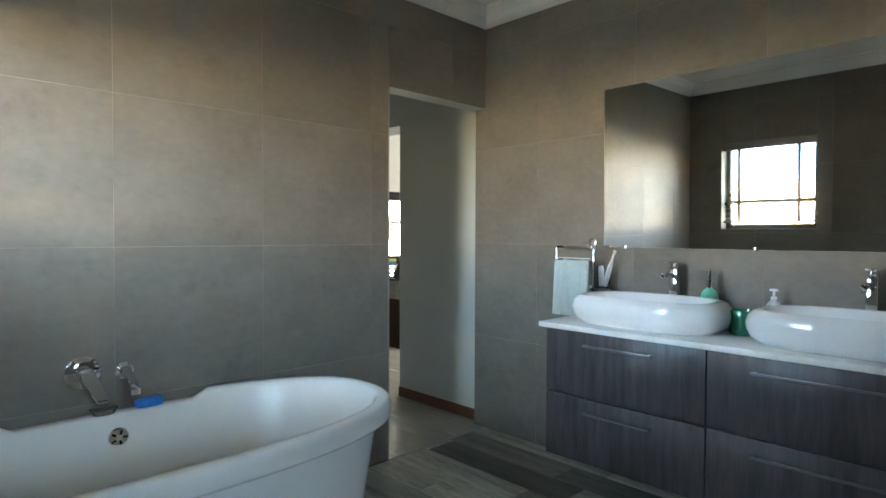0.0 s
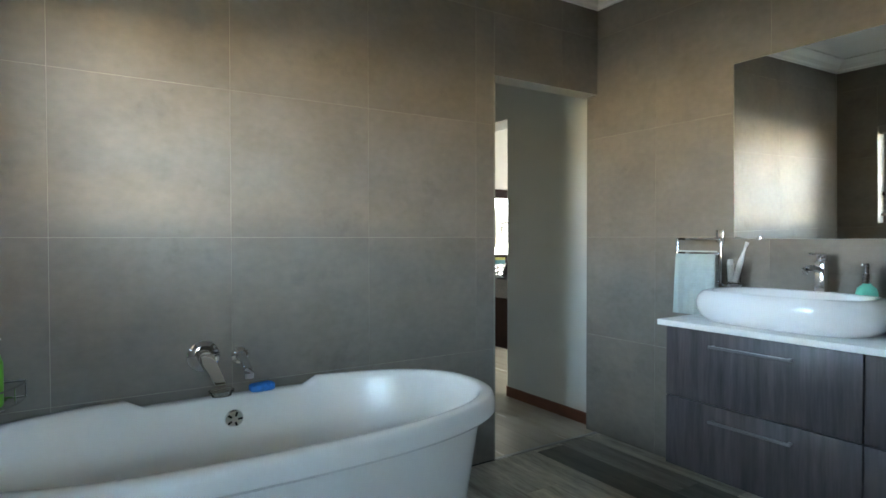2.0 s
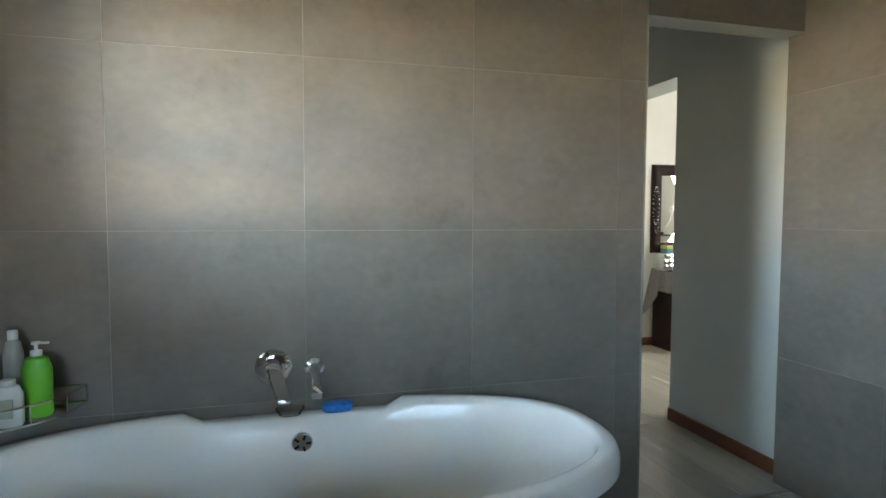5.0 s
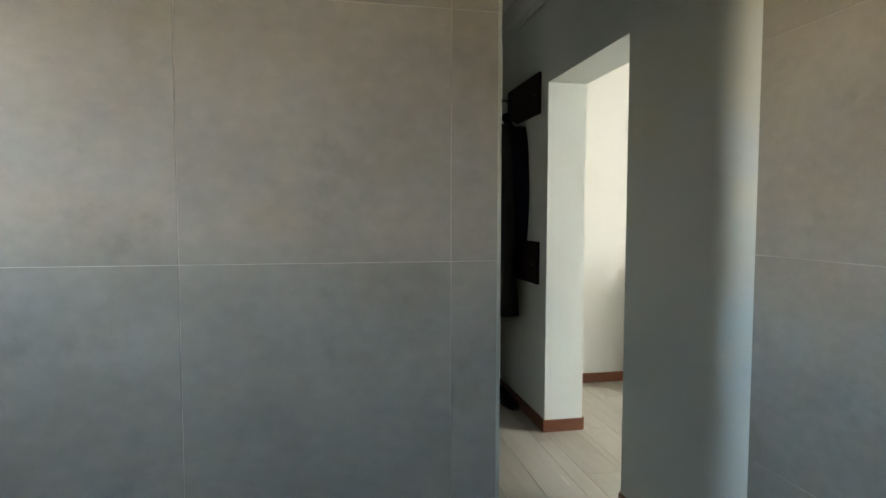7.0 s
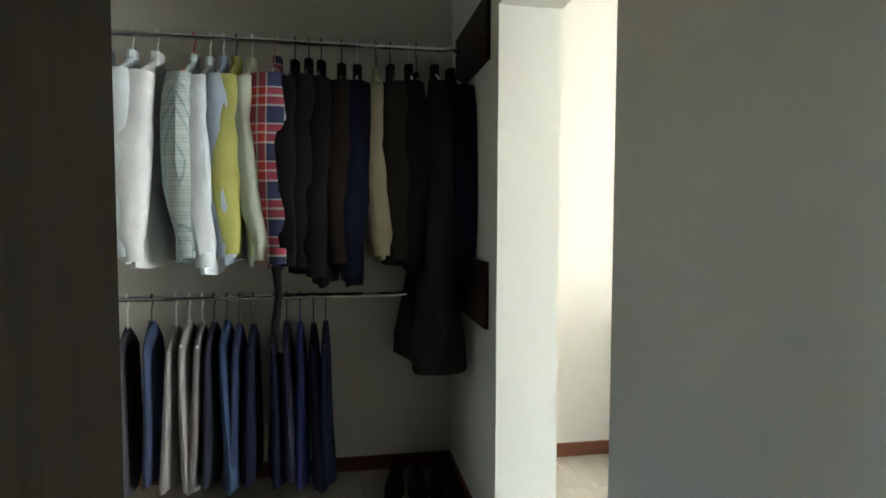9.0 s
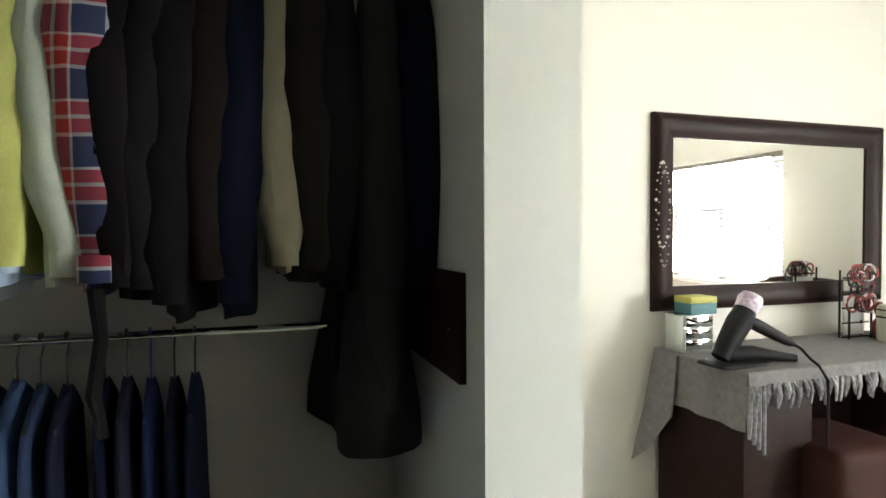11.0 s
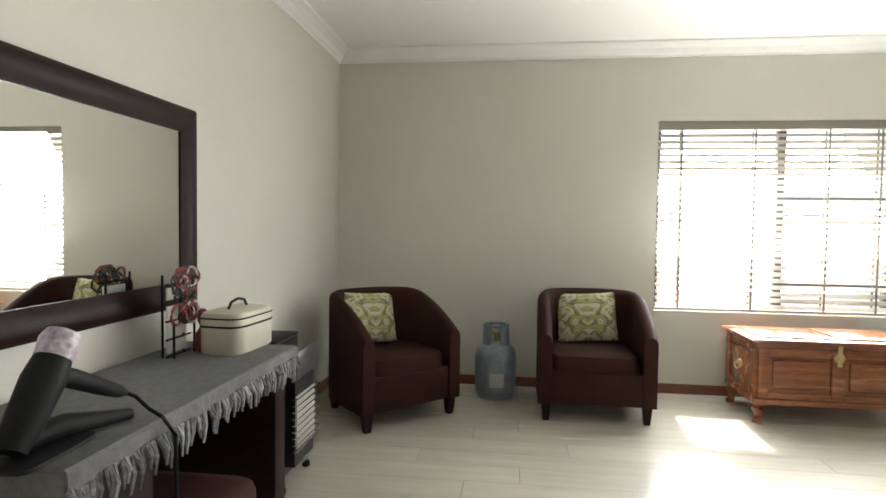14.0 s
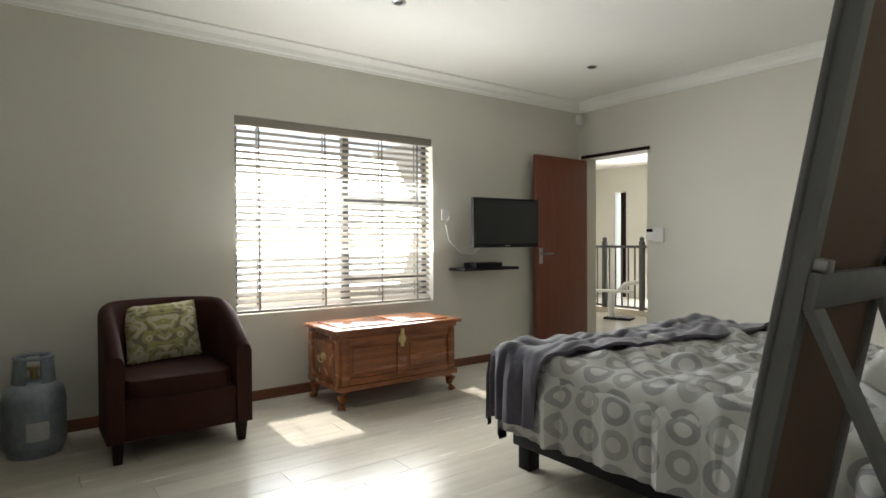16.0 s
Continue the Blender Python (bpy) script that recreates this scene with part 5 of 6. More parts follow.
gc = thing("gas_cylinder", pose(7.965, 5.93, 0), "grey-blue gas cylinder standing on the floor", "gas cylinder")
part("body", lathe(bmesh.new(), [(0.13, 0.0), (0.135, 0.03), (0.15, 0.05), (0.152, 0.07), (0.152, 0.30), (0.14, 0.36), (0.10, 0.40), (0.05, 0.415)], 36), M_GAS, gc)
for a0, a1 in ((20, 160), (200, 340)):
    rings = []
    for k in range(13):
        a = radians(a0 + (a1 - a0) * k / 12)
        rings.append([(r * math.cos(a), r * math.sin(a), z) for r, z in ((0.105, 0.385), (0.092, 0.535), (0.087, 0.535), (0.10, 0.385))])
    part("collar", loft(bmesh.new(), rings), M_GAS, gc)
part("collar_ring", tube(bmesh.new(), [(0.09 * math.cos(2 * math.pi * k / 24), 0.09 * math.sin(2 * math.pi * k / 24), 0.535) for k in range(25)], 0.010, 8), M_GAS, gc)
part("valve", lathe(bmesh.new(), [(0.018, 0.41), (0.018, 0.46), (0.03, 0.465), (0.03, 0.485)], 14), M_BRASS, gc)
part("label_patch", loft(bmesh.new(), [[(0.1535 * math.cos(radians(a)), 0.1535 * math.sin(radians(a)), z) for z in (0.10, 0.20)] + [(0.151 * math.cos(radians(a)), 0.151 * math.sin(radians(a)), z) for z in (0.20, 0.10)] for a in range(165, 206, 5)]), surface("worn_label", (0.5, 0.5, 0.48), 0.6, vary=0.2), gc, "worn pale label")

# ---- chest ----
CX0, CX1, CY0, CY1 = 7.60, 8.14, 3.22, 4.24
ch = thing("wooden_chest", pose(0, 0, 0), "carved red-brown hardwood chest with brass fittings", "chest")
part("case", boxes((CX0 + 0.02, CX1 - 0.01, CY0 + 0.02, CY1 - 0.02, 0.15, 0.505)), M_ROSEWOOD, ch)
part("plinth", boxes((CX0, CX1, CY0, CY1, 0.13, 0.17), bevel=0.008), M_ROSEWOOD, ch)
lid = part("lid", boxes((CX0 - 0.02, CX1, CY0 - 0.03, CY1 + 0.03, 0.535, 0.562), bevel=0.006), M_ROSEWOOD, ch)
part("lid_rim", boxes((CX0 + 0.005, CX1 - 0.005, CY0 + 0.005, CY1 - 0.005, 0.506, 0.5345), bevel=0.004), M_ROSEWOOD, lid)
for y0, y1 in ((CY0 + 0.05, 3.69), (3.75, CY1 - 0.05)):
    part("lid_panel", boxes((CX0 + 0.06, CX1 - 0.06, y0, y1, 0.5625, 0.572), bevel=0.006), M_ROSEWOOD, lid, "raised lid panel")
for y0, y1 in ((CY0 + 0.025, CY0 + 0.085), (3.69, 3.77), (CY1 - 0.085, CY1 - 0.025)):
    part("stile", boxes((CX0 + 0.004, CX0 + 0.0195, y0, y1, 0.172, 0.504), bevel=0.003), M_ROSEWOOD, ch)
for y0, y1 in ((CY0 + 0.086, 3.689), (3.771, CY1 - 0.086)):
    part("rail", boxes((CX0 + 0.004, CX0 + 0.0195, y0, y1, 0.172, 0.215), bevel=0.003), M_ROSEWOOD, ch)
    part("rail", boxes((CX0 + 0.004, CX0 + 0.0195, y0, y1, 0.45, 0.504), bevel=0.003), M_ROSEWOOD, ch)
    part("panel", boxes((CX0 + 0.010, CX0 + 0.0195, y0 + 0.03, y1 - 0.03, 0.24, 0.425), bevel=0.007), M_ROSEWOOD, ch, "raised front panel")
for x0, x1 in ((CX0 + 0.02, CX0 + 0.085), (CX1 - 0.08, CX1 - 0.01)):
    part("stile", boxes((x0, x1, CY1 - 0.0195, CY1 - 0.004, 0.172, 0.504), bevel=0.003), M_ROSEWOOD, ch)
part("panel", boxes((CX0 + 0.11, CX1 - 0.11, CY1 - 0.0195, CY1 - 0.008, 0.21, 0.46), bevel=0.007), M_ROSEWOOD, ch, "raised end panel")
part("lock_plate", lathe(bmesh.new(), [(0.0, 0.0), (0.035, 0.0), (0.03, 0.006)], 8, center=(0, 0, 0)), M_BRASS, ch, "brass lock plate").matrix_local = pose(CX0 + 0.003, 3.73, 0.455, 0, -90, 0)
part("hasp", boxes((CX0 - 0.006, CX0 + 0.003, 3.715, 3.745, 0.40, 0.55), bevel=0.003), M_BRASS, ch, "brass hasp")
hp = part("handle_plate", loft(bmesh.new(), [superellipse(0.05, 0.03, 1.6, 20, z=0), superellipse(0.045, 0.026, 1.6, 20, z=0.005)]), M_BRASS, ch, "brass drop handle plate")
hp.matrix_local = pose(CX0 + 0.27, CY1 - 0.007, 0.345, -90, 0, 0)
part("drop_handle", tube(bmesh.new(), [(-0.04, 0, 0.01), (-0.04, 0.02, 0.02), (-0.02, 0.035, 0.022), (0.02, 0.035, 0.022), (0.04, 0.02, 0.02), (0.04, 0, 0.01)], 0.005, 8), M_BRASS, hp)
for fx, sx in ((CX0 + 0.06, -1), (CX1 - 0.06, 1)):
    for fy, sy in ((CY0 + 0.06, -1), (CY1 - 0.06, 1)):
        part("foot", tube(bmesh.new(), [(fx, fy, 0.132), (fx + sx * 0.02, fy + sy * 0.02, 0.095), (fx + sx * 0.012, fy + sy * 0.012, 0.05), (fx + sx * 0.02, fy + sy * 0.02, 0.025), (fx + sx * 0.03, fy + sy * 0.03, 0.0)], [0.045, 0.042, 0.022, 0.024, 0.03], 12), M_ROSEWOOD, ch, "carved cabriole foot")

# ---- television, shelf, door ----
tv = thing("television", pose(7.96, 2.37, 1.335, 0, 0, -3), "black flat television on a wall bracket", "television")
part("panel", boxes((-0.025, 0.02, -0.385, 0.385, -0.225, 0.225), bevel=0.008), M_BLACK, tv)
part("screen", boxes((-0.027, -0.0255, -0.368, 0.368, -0.19, 0.205)), M_SCREEN, tv, smooth=False)
part("logo_bar", boxes((-0.0275, -0.0255, -0.03, 0.03, -0.212, -0.204)), M_STEEL, tv)
part("bracket_plate", boxes((0.02, 0.045, -0.10, 0.10, -0.10, 0.10), bevel=0.003), M_BLACK, tv)
part("bracket_arm", tube(bmesh.new(), [(0.045, 0, 0), (0.15, 0.08, 0), (0.285, 0.02, 0)], 0.018, 8), M_BLACK, tv)
part("wall_plate", boxes((0.275, 0.29, -0.05, 0.09, -0.10, 0.10), bevel=0.003), M_BLACK, tv)
part("cable", tube(bmesh.new(), [(0.27, 0.45, 0.06), (0.25, 0.50, -0.02), (0.25, 0.46, -0.16), (0.24, 0.34, -0.27), (0.24, 0.2, -0.29), (0.22, 0.16, -0.24), (0.03, 0.14, -0.15)], 0.007, 8), M_PLASTICW, tv, "white cable loop")
so = thing("wall_socket", pose(XE, 2.84, 1.41), "white wall socket beside the television", "socket")
part("plate", boxes((-0.010, 0, -0.05, 0.05, -0.05, 0.05), bevel=0.003), M_PLASTICW, so)
sh = thing("wall_shelf", pose(XE, 2.475, 0.925), "black floating wall shelf under the television", "shelf")
part("board", boxes((-0.24, 0, -0.33, 0.33, -0.025, 0.0), bevel=0.002), M_BLACK, sh)
dec = thing("decoder", pose(8.13, 2.5, 0.925), "black decoder box on the wall shelf", "decoder")
part("case", boxes((-0.09, 0.09, -0.16, 0.16, 0.004, 0.045), bevel=0.004), M_BLACK, dec)
part("foot", boxes((-0.08, 0.08, -0.15, 0.15, 0.0, 0.004)), M_BLACK, dec)

dr = thing("door_1", pose(DX1 - 0.005, YD + 0.002, 0.008, 0, 0, 91.5), "open mahogany bedroom door", "door")
dr["kind"] = "structure"
part("leaf", boxes((0.0, 0.80, 0.0, 0.04, 0, 2.03), bevel=0.002), M_DOOR, dr)
dh = part("door_handle", tube(bmesh.new(), [(0.74, 0.04, 1.03), (0.74, 0.09, 1.03), (0.73, 0.10, 1.03), (0.62, 0.10, 1.03)], 0.009, 10), M_STEEL, dr, "brushed steel lever handle")
part("escutcheon", boxes((0.715, 0.765, 0.04, 0.047, 0.93, 1.09), bevel=0.002), M_STEEL, dh)
setting("door_frame", boxes((DX0 - 0.03, DX1 + 0.03, YD - 0.2, YD + 0.012, DZ, DZ + 0.035), (DX0 - 0.03, DX0, YD - 0.2, YD - 0.10, 0, DZ), bevel=0.003), M_ESPRESSO, "dark stained timber door frame", "door frame")
setting("door_jamb", boxes((DX1 - 0.004, DX1 + 0.03, YD - 0.2, YD - 0.001, 0, DZ), bevel=0.003), M_CREAM, "cream painted door jamb", "door jamb")
ic = thing("intercom", pose(7.27, YD, 1.22), "white intercom panel with dark display", "intercom")
part("case", boxes((-0.06, 0.05, 0, 0.03, -0.07, 0.07), bevel=0.006), M_PLASTICW, ic)
part("display", boxes((0.052, 0.13, 0, 0.02, -0.05, 0.065), bevel=0.004), M_PLASTICW, ic)
part("screen", boxes((0.058, 0.124, 0.0205, 0.022, 0.03, 0.06)), M_SCREEN, ic)
se = thing("alarm_sensor", pose(XE - 0.05, YD + 0.05, 2.43), "white alarm motion sensor in the corner", "sensor")
se.name = "alarm_sensor"
part("case", loft(bmesh.new(), [superellipse(0.028, 0.028, 3, 20, z=0), superellipse(0.034, 0.034, 3, 20, z=0.02), superellipse(0.034, 0.034, 3, 20, z=0.09), superellipse(0.026, 0.026, 3, 20, z=0.105)]), M_PLASTICW, se)
part("mount", boxes((-0.005, 0.05, -0.05, 0.0, 0.04, 0.07)), M_PLASTICW, se)
for x, y in ((7.11, 4.05), (7.28, 1.98)):
    dl = thing("downlight", pose(x, y, ZC), "small round recessed downlight, switched off", "downlight", "ceiling downlights")
    part("ring", lathe(bmesh.new(), [(0.045, 0), (0.045, -0.004), (0.036, -0.008), (0.03, -0.004), (0.03, -0.001)], 28), M_STEEL, dl)
    part("lamp", lathe(bmesh.new(), [(0.028, -0.001), (0.024, -0.003)], 20), M_BLACK, dl)

# ---- bed ----
BX0, BX1, BY0, BY1 = 4.05, 6.20, 2.22, 3.95
bed = thing("bed", pose(0, 0, 0), "double bed on a dark base with short block legs", "bed")
part("base", boxes((BX0, BX1, BY0, BY1, 0.12, 0.27), bevel=0.01), M_BLACK, bed)
part("mattress", boxes((BX0, BX1 - 0.01, BY0 + 0.01, BY1 - 0.01, 0.271, 0.50), bevel=0.03), M_SHEETW, bed)
for x in (BX0 + 0.06, BX1 - 0.06):
    for y in (BY0 + 0.06, BY1 - 0.06):
        part("leg", boxes((x - 0.038, x + 0.038, y - 0.038, y + 0.038, 0, 0.119), bevel=0.004), M_BLACK, bed)
part("headboard", boxes((BX0 - 0.06, BX0 - 0.005, BY0 - 0.03, BY1 + 0.03, 0.0, 1.05), bevel=0.015), M_ESPRESSO, bed)


def cover(name, x0, x1, y0, y1, top, drop_e, drop_n, drop_s, mat, parent, thick, seed, wave, nx=60, ny=60, lump=0.05, skew=0.0, ridge=0.0):
    """Cloth over the bed: lies on top, rounds the edges and hangs in folds at the foot and the sides."""
    bm = bmesh.new()
    uvl = bm.loops.layers.uv.new("UVMap")
    r = 0.05
    su = x1 - x0 + drop_e
    sv0, sv1 = drop_s, drop_n
    sv = sv0 + (y1 - y0) + sv1
    uv = {}

    def bend(s_, limit):
        """Along the cloth past an edge: how far out and how far down."""
        if s_ <= limit:
            return s_, 0.0
        q = s_ - limit
        if q < r * 1.57:
            a = q / r
            return limit + r * math.sin(a), r * (1 - math.cos(a))
        return limit + r, r + (q - r * 1.57)

    def point(i, j, off):
        v = sv * j / ny
        u0 = skew * j / ny
        u = u0 + (su - u0) * i / nx
        ex, dz1 = bend(u, x1 - x0 - r)
        c = v - sv0
        half = (y1 - y0) / 2
        d = abs(c - half)
        ey, dz2 = bend(d, half - r)
        ey = half + math.copysign(ey, c - half)
        down = max(dz1, dz2) if min(dz1, dz2) < 0.02 else max(dz1, dz2) + 0.15 * min(dz1, dz2)
        k = min(1.0, down / 0.15)
        n1 = noise.noise(Vector((u * 3.1 + seed, v * 3.1, 0.3))) * 0.022 + (abs(noise.noise(Vector((u * 6 + seed, v * 6 + 0.5 * u, 1.3)))) - 0.2) * lump + ridge * (abs(noise.noise(Vector((u * 9 + 2.0 * v + seed, v * 1.3, 2.1)))) - 0.15)
        f = wave * k * 1.9 * (noise.noise(Vector((v * 8.5, seed + u * 1.2, 0))) + 0.5 * noise.noise(Vector((v * 19, seed + u * 2, 3))) if dz1 > dz2 else noise.noise(Vector((u * 8.5, seed + v * 1.2, 1))) + 0.5 * noise.noise(Vector((u * 19, seed, 4))))
        x, y, z = x0 + ex, y0 + ey, top - down + n1 * (1 - k) + off * (1 - k)
        if dz1 > dz2:
            x += f + off * k + 0.01 * k
        elif dz2 > 0:
            y += math.copysign(f + off * k + 0.01 * k, c - half)
        return Vector((x, y, z)), (u, v)

    grid = []
    for off in (0.0, -thick):
        g_ = []
        for i in range(nx + 1):
            row = []
            for j in range(ny + 1):
                p, t = point(i, j, off)
                vtx = bm.verts.new(p)
                uv[vtx] = t
                row.append(vtx)
            g_.append(row)
        grid.append(g_)
    for k, g_ in enumerate(grid):
        for i in range(nx):
            for j in range(ny):
                q = (g_[i][j], g_[i + 1][j], g_[i + 1][j + 1], g_[i][j + 1])
                bm.faces.new(q if k == 0 else tuple(reversed(q)))
    a, b = grid
    for i in range(nx):
        bm.faces.new((a[i][0], b[i][0], b[i + 1][0], a[i + 1][0]))
        bm.faces.new((a[i + 1][ny], b[i + 1][ny], b[i][ny], a[i][ny]))
    for j in range(ny):
        bm.faces.new((a[nx][j], b[nx][j], b[nx][j + 1], a[nx][j + 1]))
        bm.faces.new((a[0][j + 1], b[0][j + 1], b[0][j], a[0][j]))
    for f in bm.faces:
        for lp in f.loops:
            lp[uvl].uv = uv[lp.vert]
    return part(name, bm, mat, parent)


dv = thing("duvet", pose(0, 0, 0), "white duvet cover printed with grey rings", "duvet")
cover("cover", 4.55, 6.22, 2.19, 3.97, 0.585, 0.30, 0.36, 0.30, M_DUVET, dv, 0.05, 3.0, 0.028, 90, 90, lump=0.085)
thr = thing("throw_blanket", pose(0, 0, 0), "grey plush throw across the foot of the bed", "blanket")
cover("cloth", 5.70, 6.27, 2.14, 4.03, 0.632, 0.30, 0.34, 0.30, M_THROW, thr, 0.018, 9.0, 0.030, 90, 130, lump=0.035, skew=0.26, ridge=0.05)


def pillow(x, y, z, turn, mat, label):
    th = thing("pillow", pose(x, y, z, 0, -28, turn), label, "pillow", "pillows at the head of the bed")
    rings = []
    for k in range(11):
        f = 2 * k / 10 - 1
        h = 0.085 * (1 - f ** 4) ** 0.5 + 0.006
        rings.append([(xx, 0.33 * f, zz + 0.09) for xx, zz, _ in superellipse(0.22 * (1 - 0.12 * f ** 6), h, 2.6, 26)])
    part("cover", loft(bmesh.new(), rings), mat, th)


pillow(4.36, 2.70, 0.53, 0, M_SHEETW, "white cotton pillow against the headboard")
pillow(4.36, 3.48, 0.53, 0, M_THROW, "grey pillow against the headboard")
pillow(4.62, 3.50, 0.55, 6, M_DUVET, "ring-print pillow on the duvet")

# ---- standing mirror, seen from the back ----
M_LIMED = surface("limed_grey_timber", (0.15, 0.152, 0.155), 0.6, vary=0.15, scale=4, fine=40, stretch=(6, 6, 0.8), bump=0.15)
M_HARDB = surface("brown_hardboard", (0.12, 0.075, 0.05), 0.75, vary=0.1, scale=6, fine=120, bump=0.15)
em = thing("standing_mirror", pose(4.789, 4.36, 0.0, 0, -10.65, 0), "tall standing mirror seen from its hardboard back", "standing mirror")
ew, eh = 0.25, 1.80
part("frame_side", boxes((-0.02, 0.02, ew - 0.045, ew, 0, eh), bevel=0.003), M_LIMED, em)
part("frame_side", boxes((-0.02, 0.02, -ew, -ew + 0.045, 0, eh), bevel=0.003), M_LIMED, em)
part("frame_top", boxes((-0.02, 0.02, -ew + 0.045, ew - 0.045, eh - 0.045, eh), bevel=0.003), M_LIMED, em)
part("frame_bottom", boxes((-0.02, 0.02, -ew + 0.045, ew - 0.045, 0, 0.045), bevel=0.003), M_LIMED, em)
part("moulding", boxes((0.0205, 0.036, -ew - 0.012, ew + 0.012, -0.0, eh + 0.012), bevel=0.006), M_LIMED, em, "limed front moulding")
part("back_board", boxes((-0.012, 0.016, -ew + 0.0455, ew - 0.0455, 0.0455, eh - 0.0455)), M_HARDB, em, "brown hardboard back")
part("glass", boxes((0.0365, 0.040, -ew + 0.04, ew - 0.04, 0.05, eh - 0.05)), M_MIRROR, em, smooth=False)
es = part("easel_leg", boxes((-0.045, -0.0215, -ew, ew, 1.04, 1.12), bevel=0.003), M_LIMED, em, "hinged easel leg")
for sy in (-1, 1):
    part("strut", loft(bmesh.new(), [[(-0.045, sy * (ew - 0.06), 1.04), (-0.0215, sy * (ew - 0.06), 1.04), (-0.0215, sy * ew, 1.04), (-0.045, sy * ew, 1.04)], [(-0.56, sy * 0.02, 0.135), (-0.535, sy * 0.02, 0.14), (-0.535, sy * 0.08, 0.14), (-0.56, sy * 0.08, 0.135)]]), M_LIMED, es)
    part("hinge", boxes((-0.05, -0.0205, sy * (ew - 0.03) - 0.02, sy * (ew - 0.03) + 0.02, 1.121, 1.15), bevel=0.002), M_STEEL, em)

# ---- hall beyond the door ----
bal = thing("balustrade", pose(0, 0, 0), "dark metal stair balustrade in the hall", "balustrade")
by_ = -1.75
part("handrail", boxes((8.9, 11.2, by_ - 0.025, by_ + 0.025, 1.05, 1.09), bevel=0.005), M_ALU, bal)
part("bottom_rail", boxes((8.9, 11.2, by_ - 0.015, by_ + 0.015, 0.10, 0.13)), M_ALU, bal)
for x in (9.35, 10.05, 10.9):
    p = part("post", boxes((x - 0.035, x + 0.035, by_ - 0.035, by_ + 0.035, 0, 1.16), bevel=0.004), M_ALU, bal)
    part("finial", lathe(bmesh.new(), [(0.02, 1.16), (0.04, 1.18), (0.04, 1.21), (0.015, 1.23)], 12, center=(x, by_, 0)), M_ALU, p)
x = 9.0
while x < 11.2:
    part("baluster", boxes((x - 0.009, x + 0.009, by_ - 0.009, by_ + 0.009, 0.13, 1.05)), M_ALU, bal)
    x += 0.12
part("kerb", boxes((8.9, 11.2, by_ - 0.06, by_ + 0.04, 0.0, 0.08)), M_STUCCO, bal)
hdoor = thing("door_2", pose(11.272, -4.10, 0), "dark timber hall door standing ajar", "door")
hdoor["kind"] = "structure"
part("leaf", boxes((0.0, 0.19, -0.02, 0.02, 0.0, 2.16), bevel=0.002), M_ESPRESSO, hdoor)
hdoor.name = "door_2"
eb = thing("step_bench", pose(9.45, -1.15, 0, 0, 0, 200), "white moulded exercise bench in the hall", "exercise bench")
part("seat", loft(bmesh.new(), [[(x_, y_, z) for x_, y_, _ in superellipse(0.30, 0.09, 3, 24)] for z in (0.40, 0.43)]), M_PLASTICW, eb)
part("back_rest", tube(bmesh.new(), [(0.1, 0, 0.42), (0.2, 0, 0.52), (0.38, 0, 0.56)], [0.04, 0.04, 0.03], 10), M_PLASTICW, eb)
part("stem", tube(bmesh.new(), [(0, 0, 0.41), (-0.02, 0, 0.2), (0.0, 0, 0.02)], 0.05, 10), M_PLASTICW, eb)
part("foot", boxes((-0.1, 0.3, -0.12, 0.12, 0, 0.03), bevel=0.006), M_BLACK, eb)


# ---- tiles and planks ----
def tile_mesh(w, h, t, mat, name, b=0.0007):
    me = bpy.data.meshes.new(name)
    bm = boxes((b, w - b, 0, t, b, h - b), bevel=0.0007)
    bm.to_mesh(me)
    bm.free()
    me.materials.append(mat)
    return me


TILE_MESHES = {}


def tile(parent, w, h, m):
    key = (round(w, 3), round(h, 3))
    if w < 0.02 or h < 0.02:
        return
    if key not in TILE_MESHES:
        TILE_MESHES[key] = tile_mesh(w, h, TK - 0.0005, M_TILE, "tile")
    ob = new("tile", TILE_MESHES[key])
    ob.parent = parent
    ob.matrix_world = m


def cuts(a, b, start, step):
    k = [a]
    v = start
    while v > a:
        v -= step
    while v < b:
        if v > a + 0.02 and v < b - 0.02:
            k.append(v)
        v += step
    return k + [b]


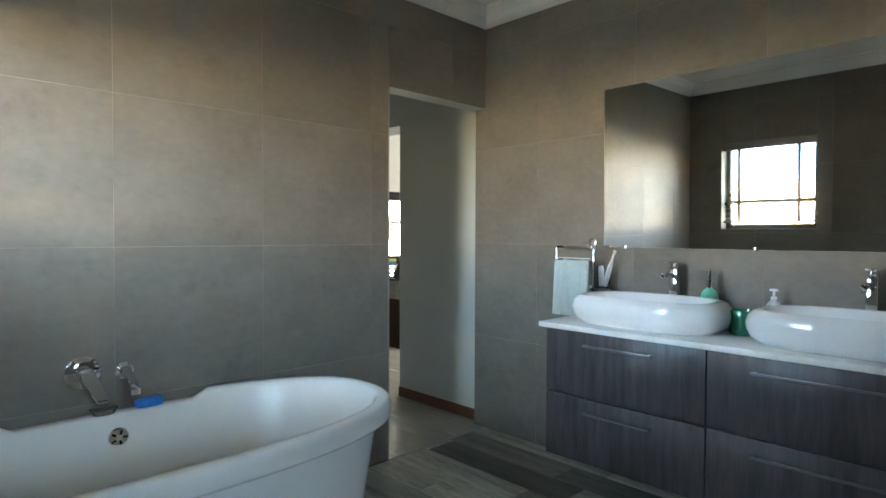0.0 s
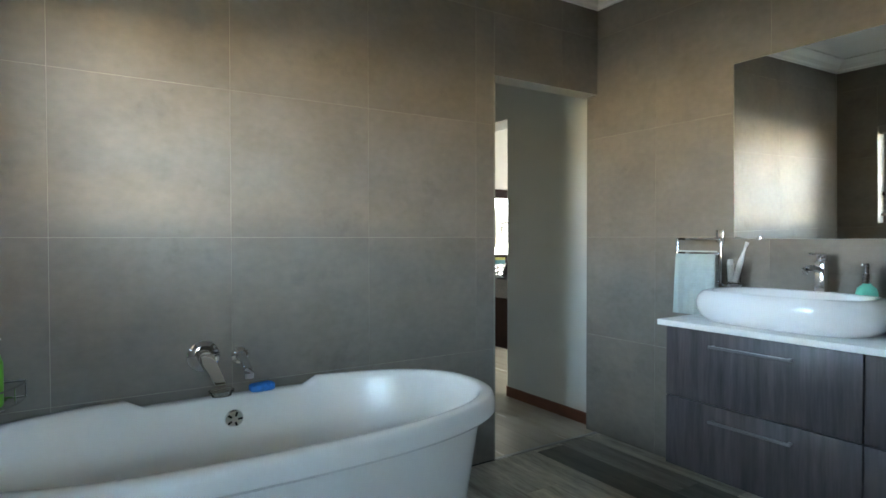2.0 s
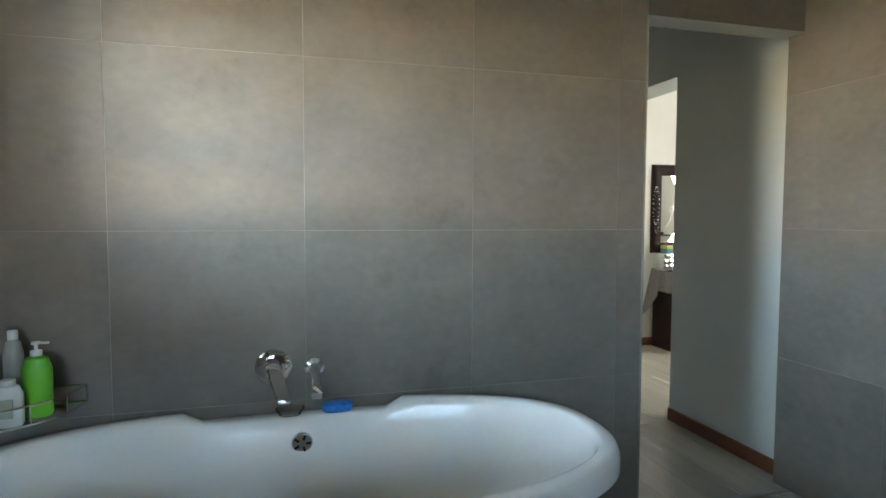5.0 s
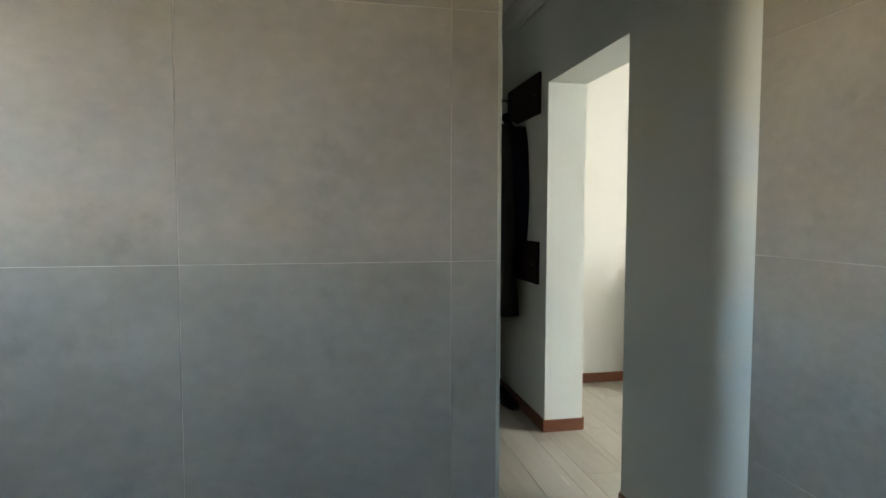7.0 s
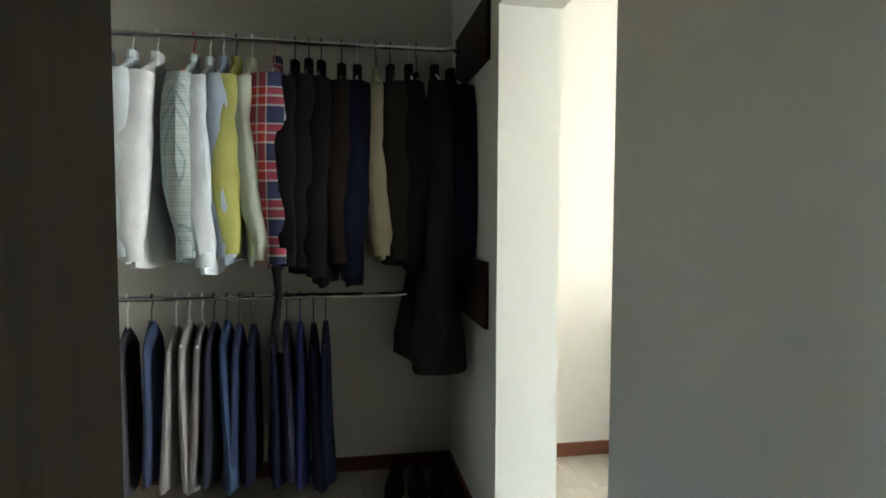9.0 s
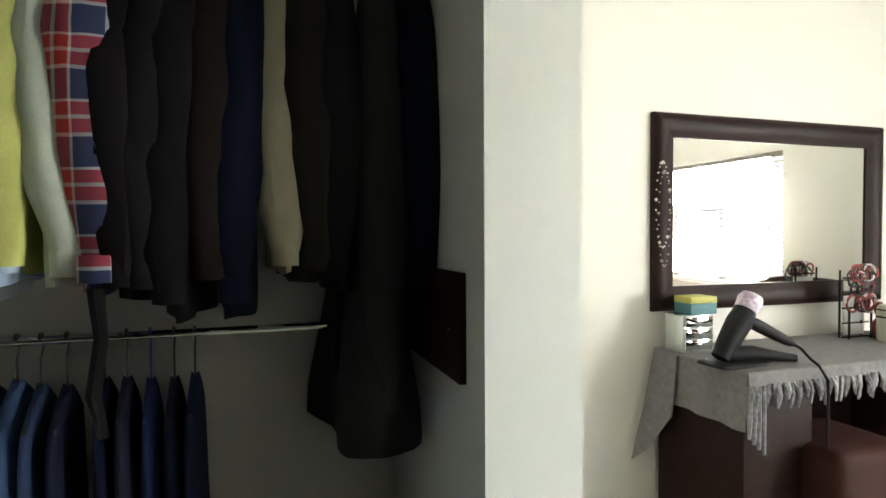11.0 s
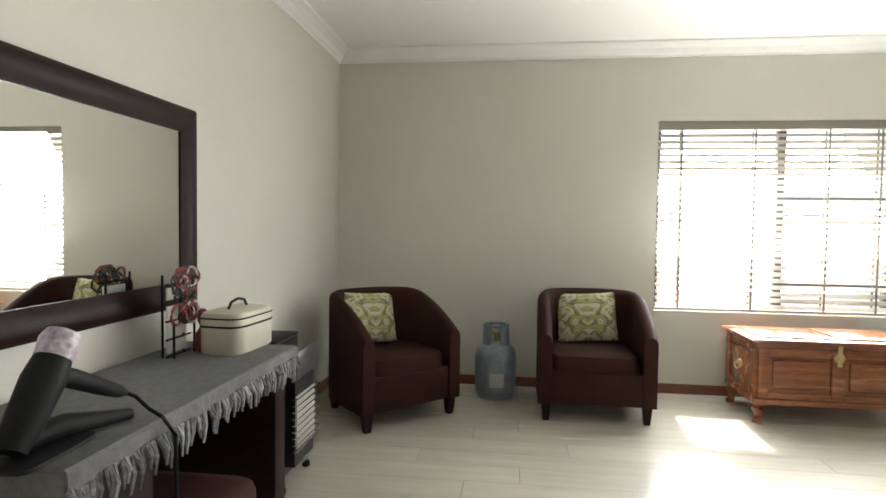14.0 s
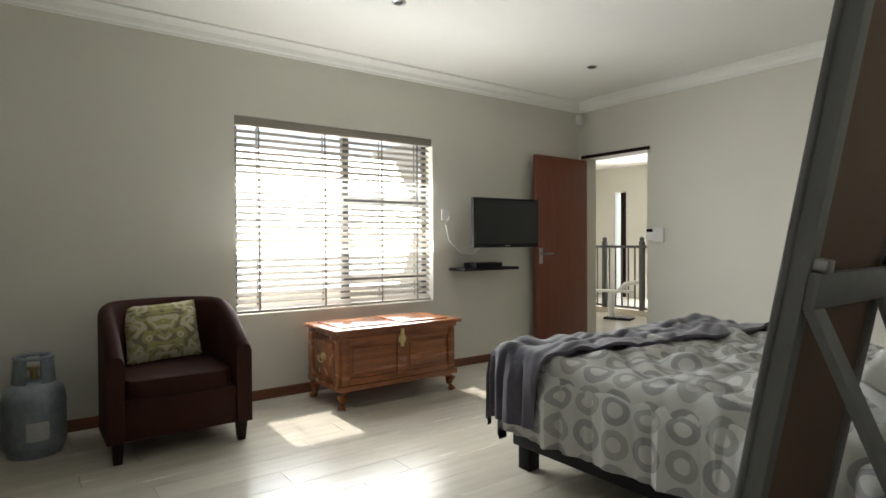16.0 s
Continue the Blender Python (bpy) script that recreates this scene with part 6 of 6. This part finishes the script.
def tile_wall(parent, a, b, start, place, holes=()):
    for u0, u1 in zip(cuts(a, b, start, 0.618), cuts(a, b, start, 0.618)[1:]):
        for z0 in (0.0, 0.6, 1.2, 1.8, 2.4):
            z1 = min(z0 + 0.6, ZC)
            cells = [(u0, u1, z0, z1)]
            for h0, h1, k0, k1 in holes:
                nxt = []
                for c0, c1, d0, d1 in cells:
                    if h1 <= c0 or h0 >= c1 or k1 <= d0 or k0 >= d1:
                        nxt.append((c0, c1, d0, d1))
                        continue
                    if c0 < h0:
                        nxt.append((c0, h0, d0, d1))
                    if h1 < c1:
                        nxt.append((h1, c1, d0, d1))
                    m0, m1 = max(c0, h0), min(c1, h1)
                    if d0 < k0:
                        nxt.append((m0, m1, d0, k0))
                    if k1 < d1:
                        nxt.append((m0, m1, k1, d1))
                cells = nxt
            for c0, c1, d0, d1 in cells:
                tile(parent, c1 - c0, d1 - d0, place(c0, c1, d0))


tile_wall(wt, XL, XT, 1.377, lambda a, b, z: pose(a, YT, z), holes=((OX, XT + 1, -1, OH),))
tile_wall(we, YS, YV, 3.405, lambda a, b, z: pose(XT, b, z, 0, 0, -90))
tile_wall(wl_, YS, YT, 3.825, lambda a, b, z: pose(XL, a, z, 0, 0, 90), holes=((BWY0, BWY1, BWZ0, BWZ1),))
tile_wall(wsb, XL, XT, 1.377, lambda a, b, z: pose(b, YS, z, 0, 0, 180), holes=((SWX0, SWX1, 1.2, 2.1),))

PLANKS = {}


def plank(parent, name, w, ln, mat, x, y, t=0.006):
    key = (name, round(w, 3), round(ln, 3))
    if key not in PLANKS:
        me = bpy.data.meshes.new(name)
        g = 0.0008
        bm = boxes((g, w - g, g, ln - g, -t, 0), bevel=0.0006)
        bm.to_mesh(me)
        bm.free()
        me.materials.append(mat)
        PLANKS[key] = me
    ob = new(name, PLANKS[key])
    ob.parent = parent
    ob.location = (x, y, 0)


def planks(parent, name, x0, x1, y0, y1, w, ln, mat, shift, t=0.006):
    rng = random.Random(shift)
    x = x0
    while x < x1 - 0.01:
        w1 = min(w, x1 - x)
        y = y0 - rng.choice((0.15, 0.35, 0.55, 0.75)) * ln
        while y < y1:
            a, b = max(y, y0), min(y + ln, y1)
            if b - a > 0.02:
                plank(parent, name, w1, b - a, mat, x, a, t)
            y += ln
        x += w


planks(bpy.data.objects["floor_bath"], "plank", XL, XT, YS, YT - 0.012, 0.2, 0.92, M_WTILE, 5, 0.010)
planks(bpy.data.objects["floor_bedroom"], "plank", XC, XW + TK, YT + 0.012, YN, 0.19, 1.38, M_PLANK, 8)
planks(bpy.data.objects["floor_bedroom"], "plank", XW + TK, XB, DY0, DY1, 0.19, 1.38, M_PLANK, 9)
planks(bpy.data.objects["floor_bedroom"], "plank", XB, XE, YD, YN, 0.19, 1.38, M_PLANK, 10)
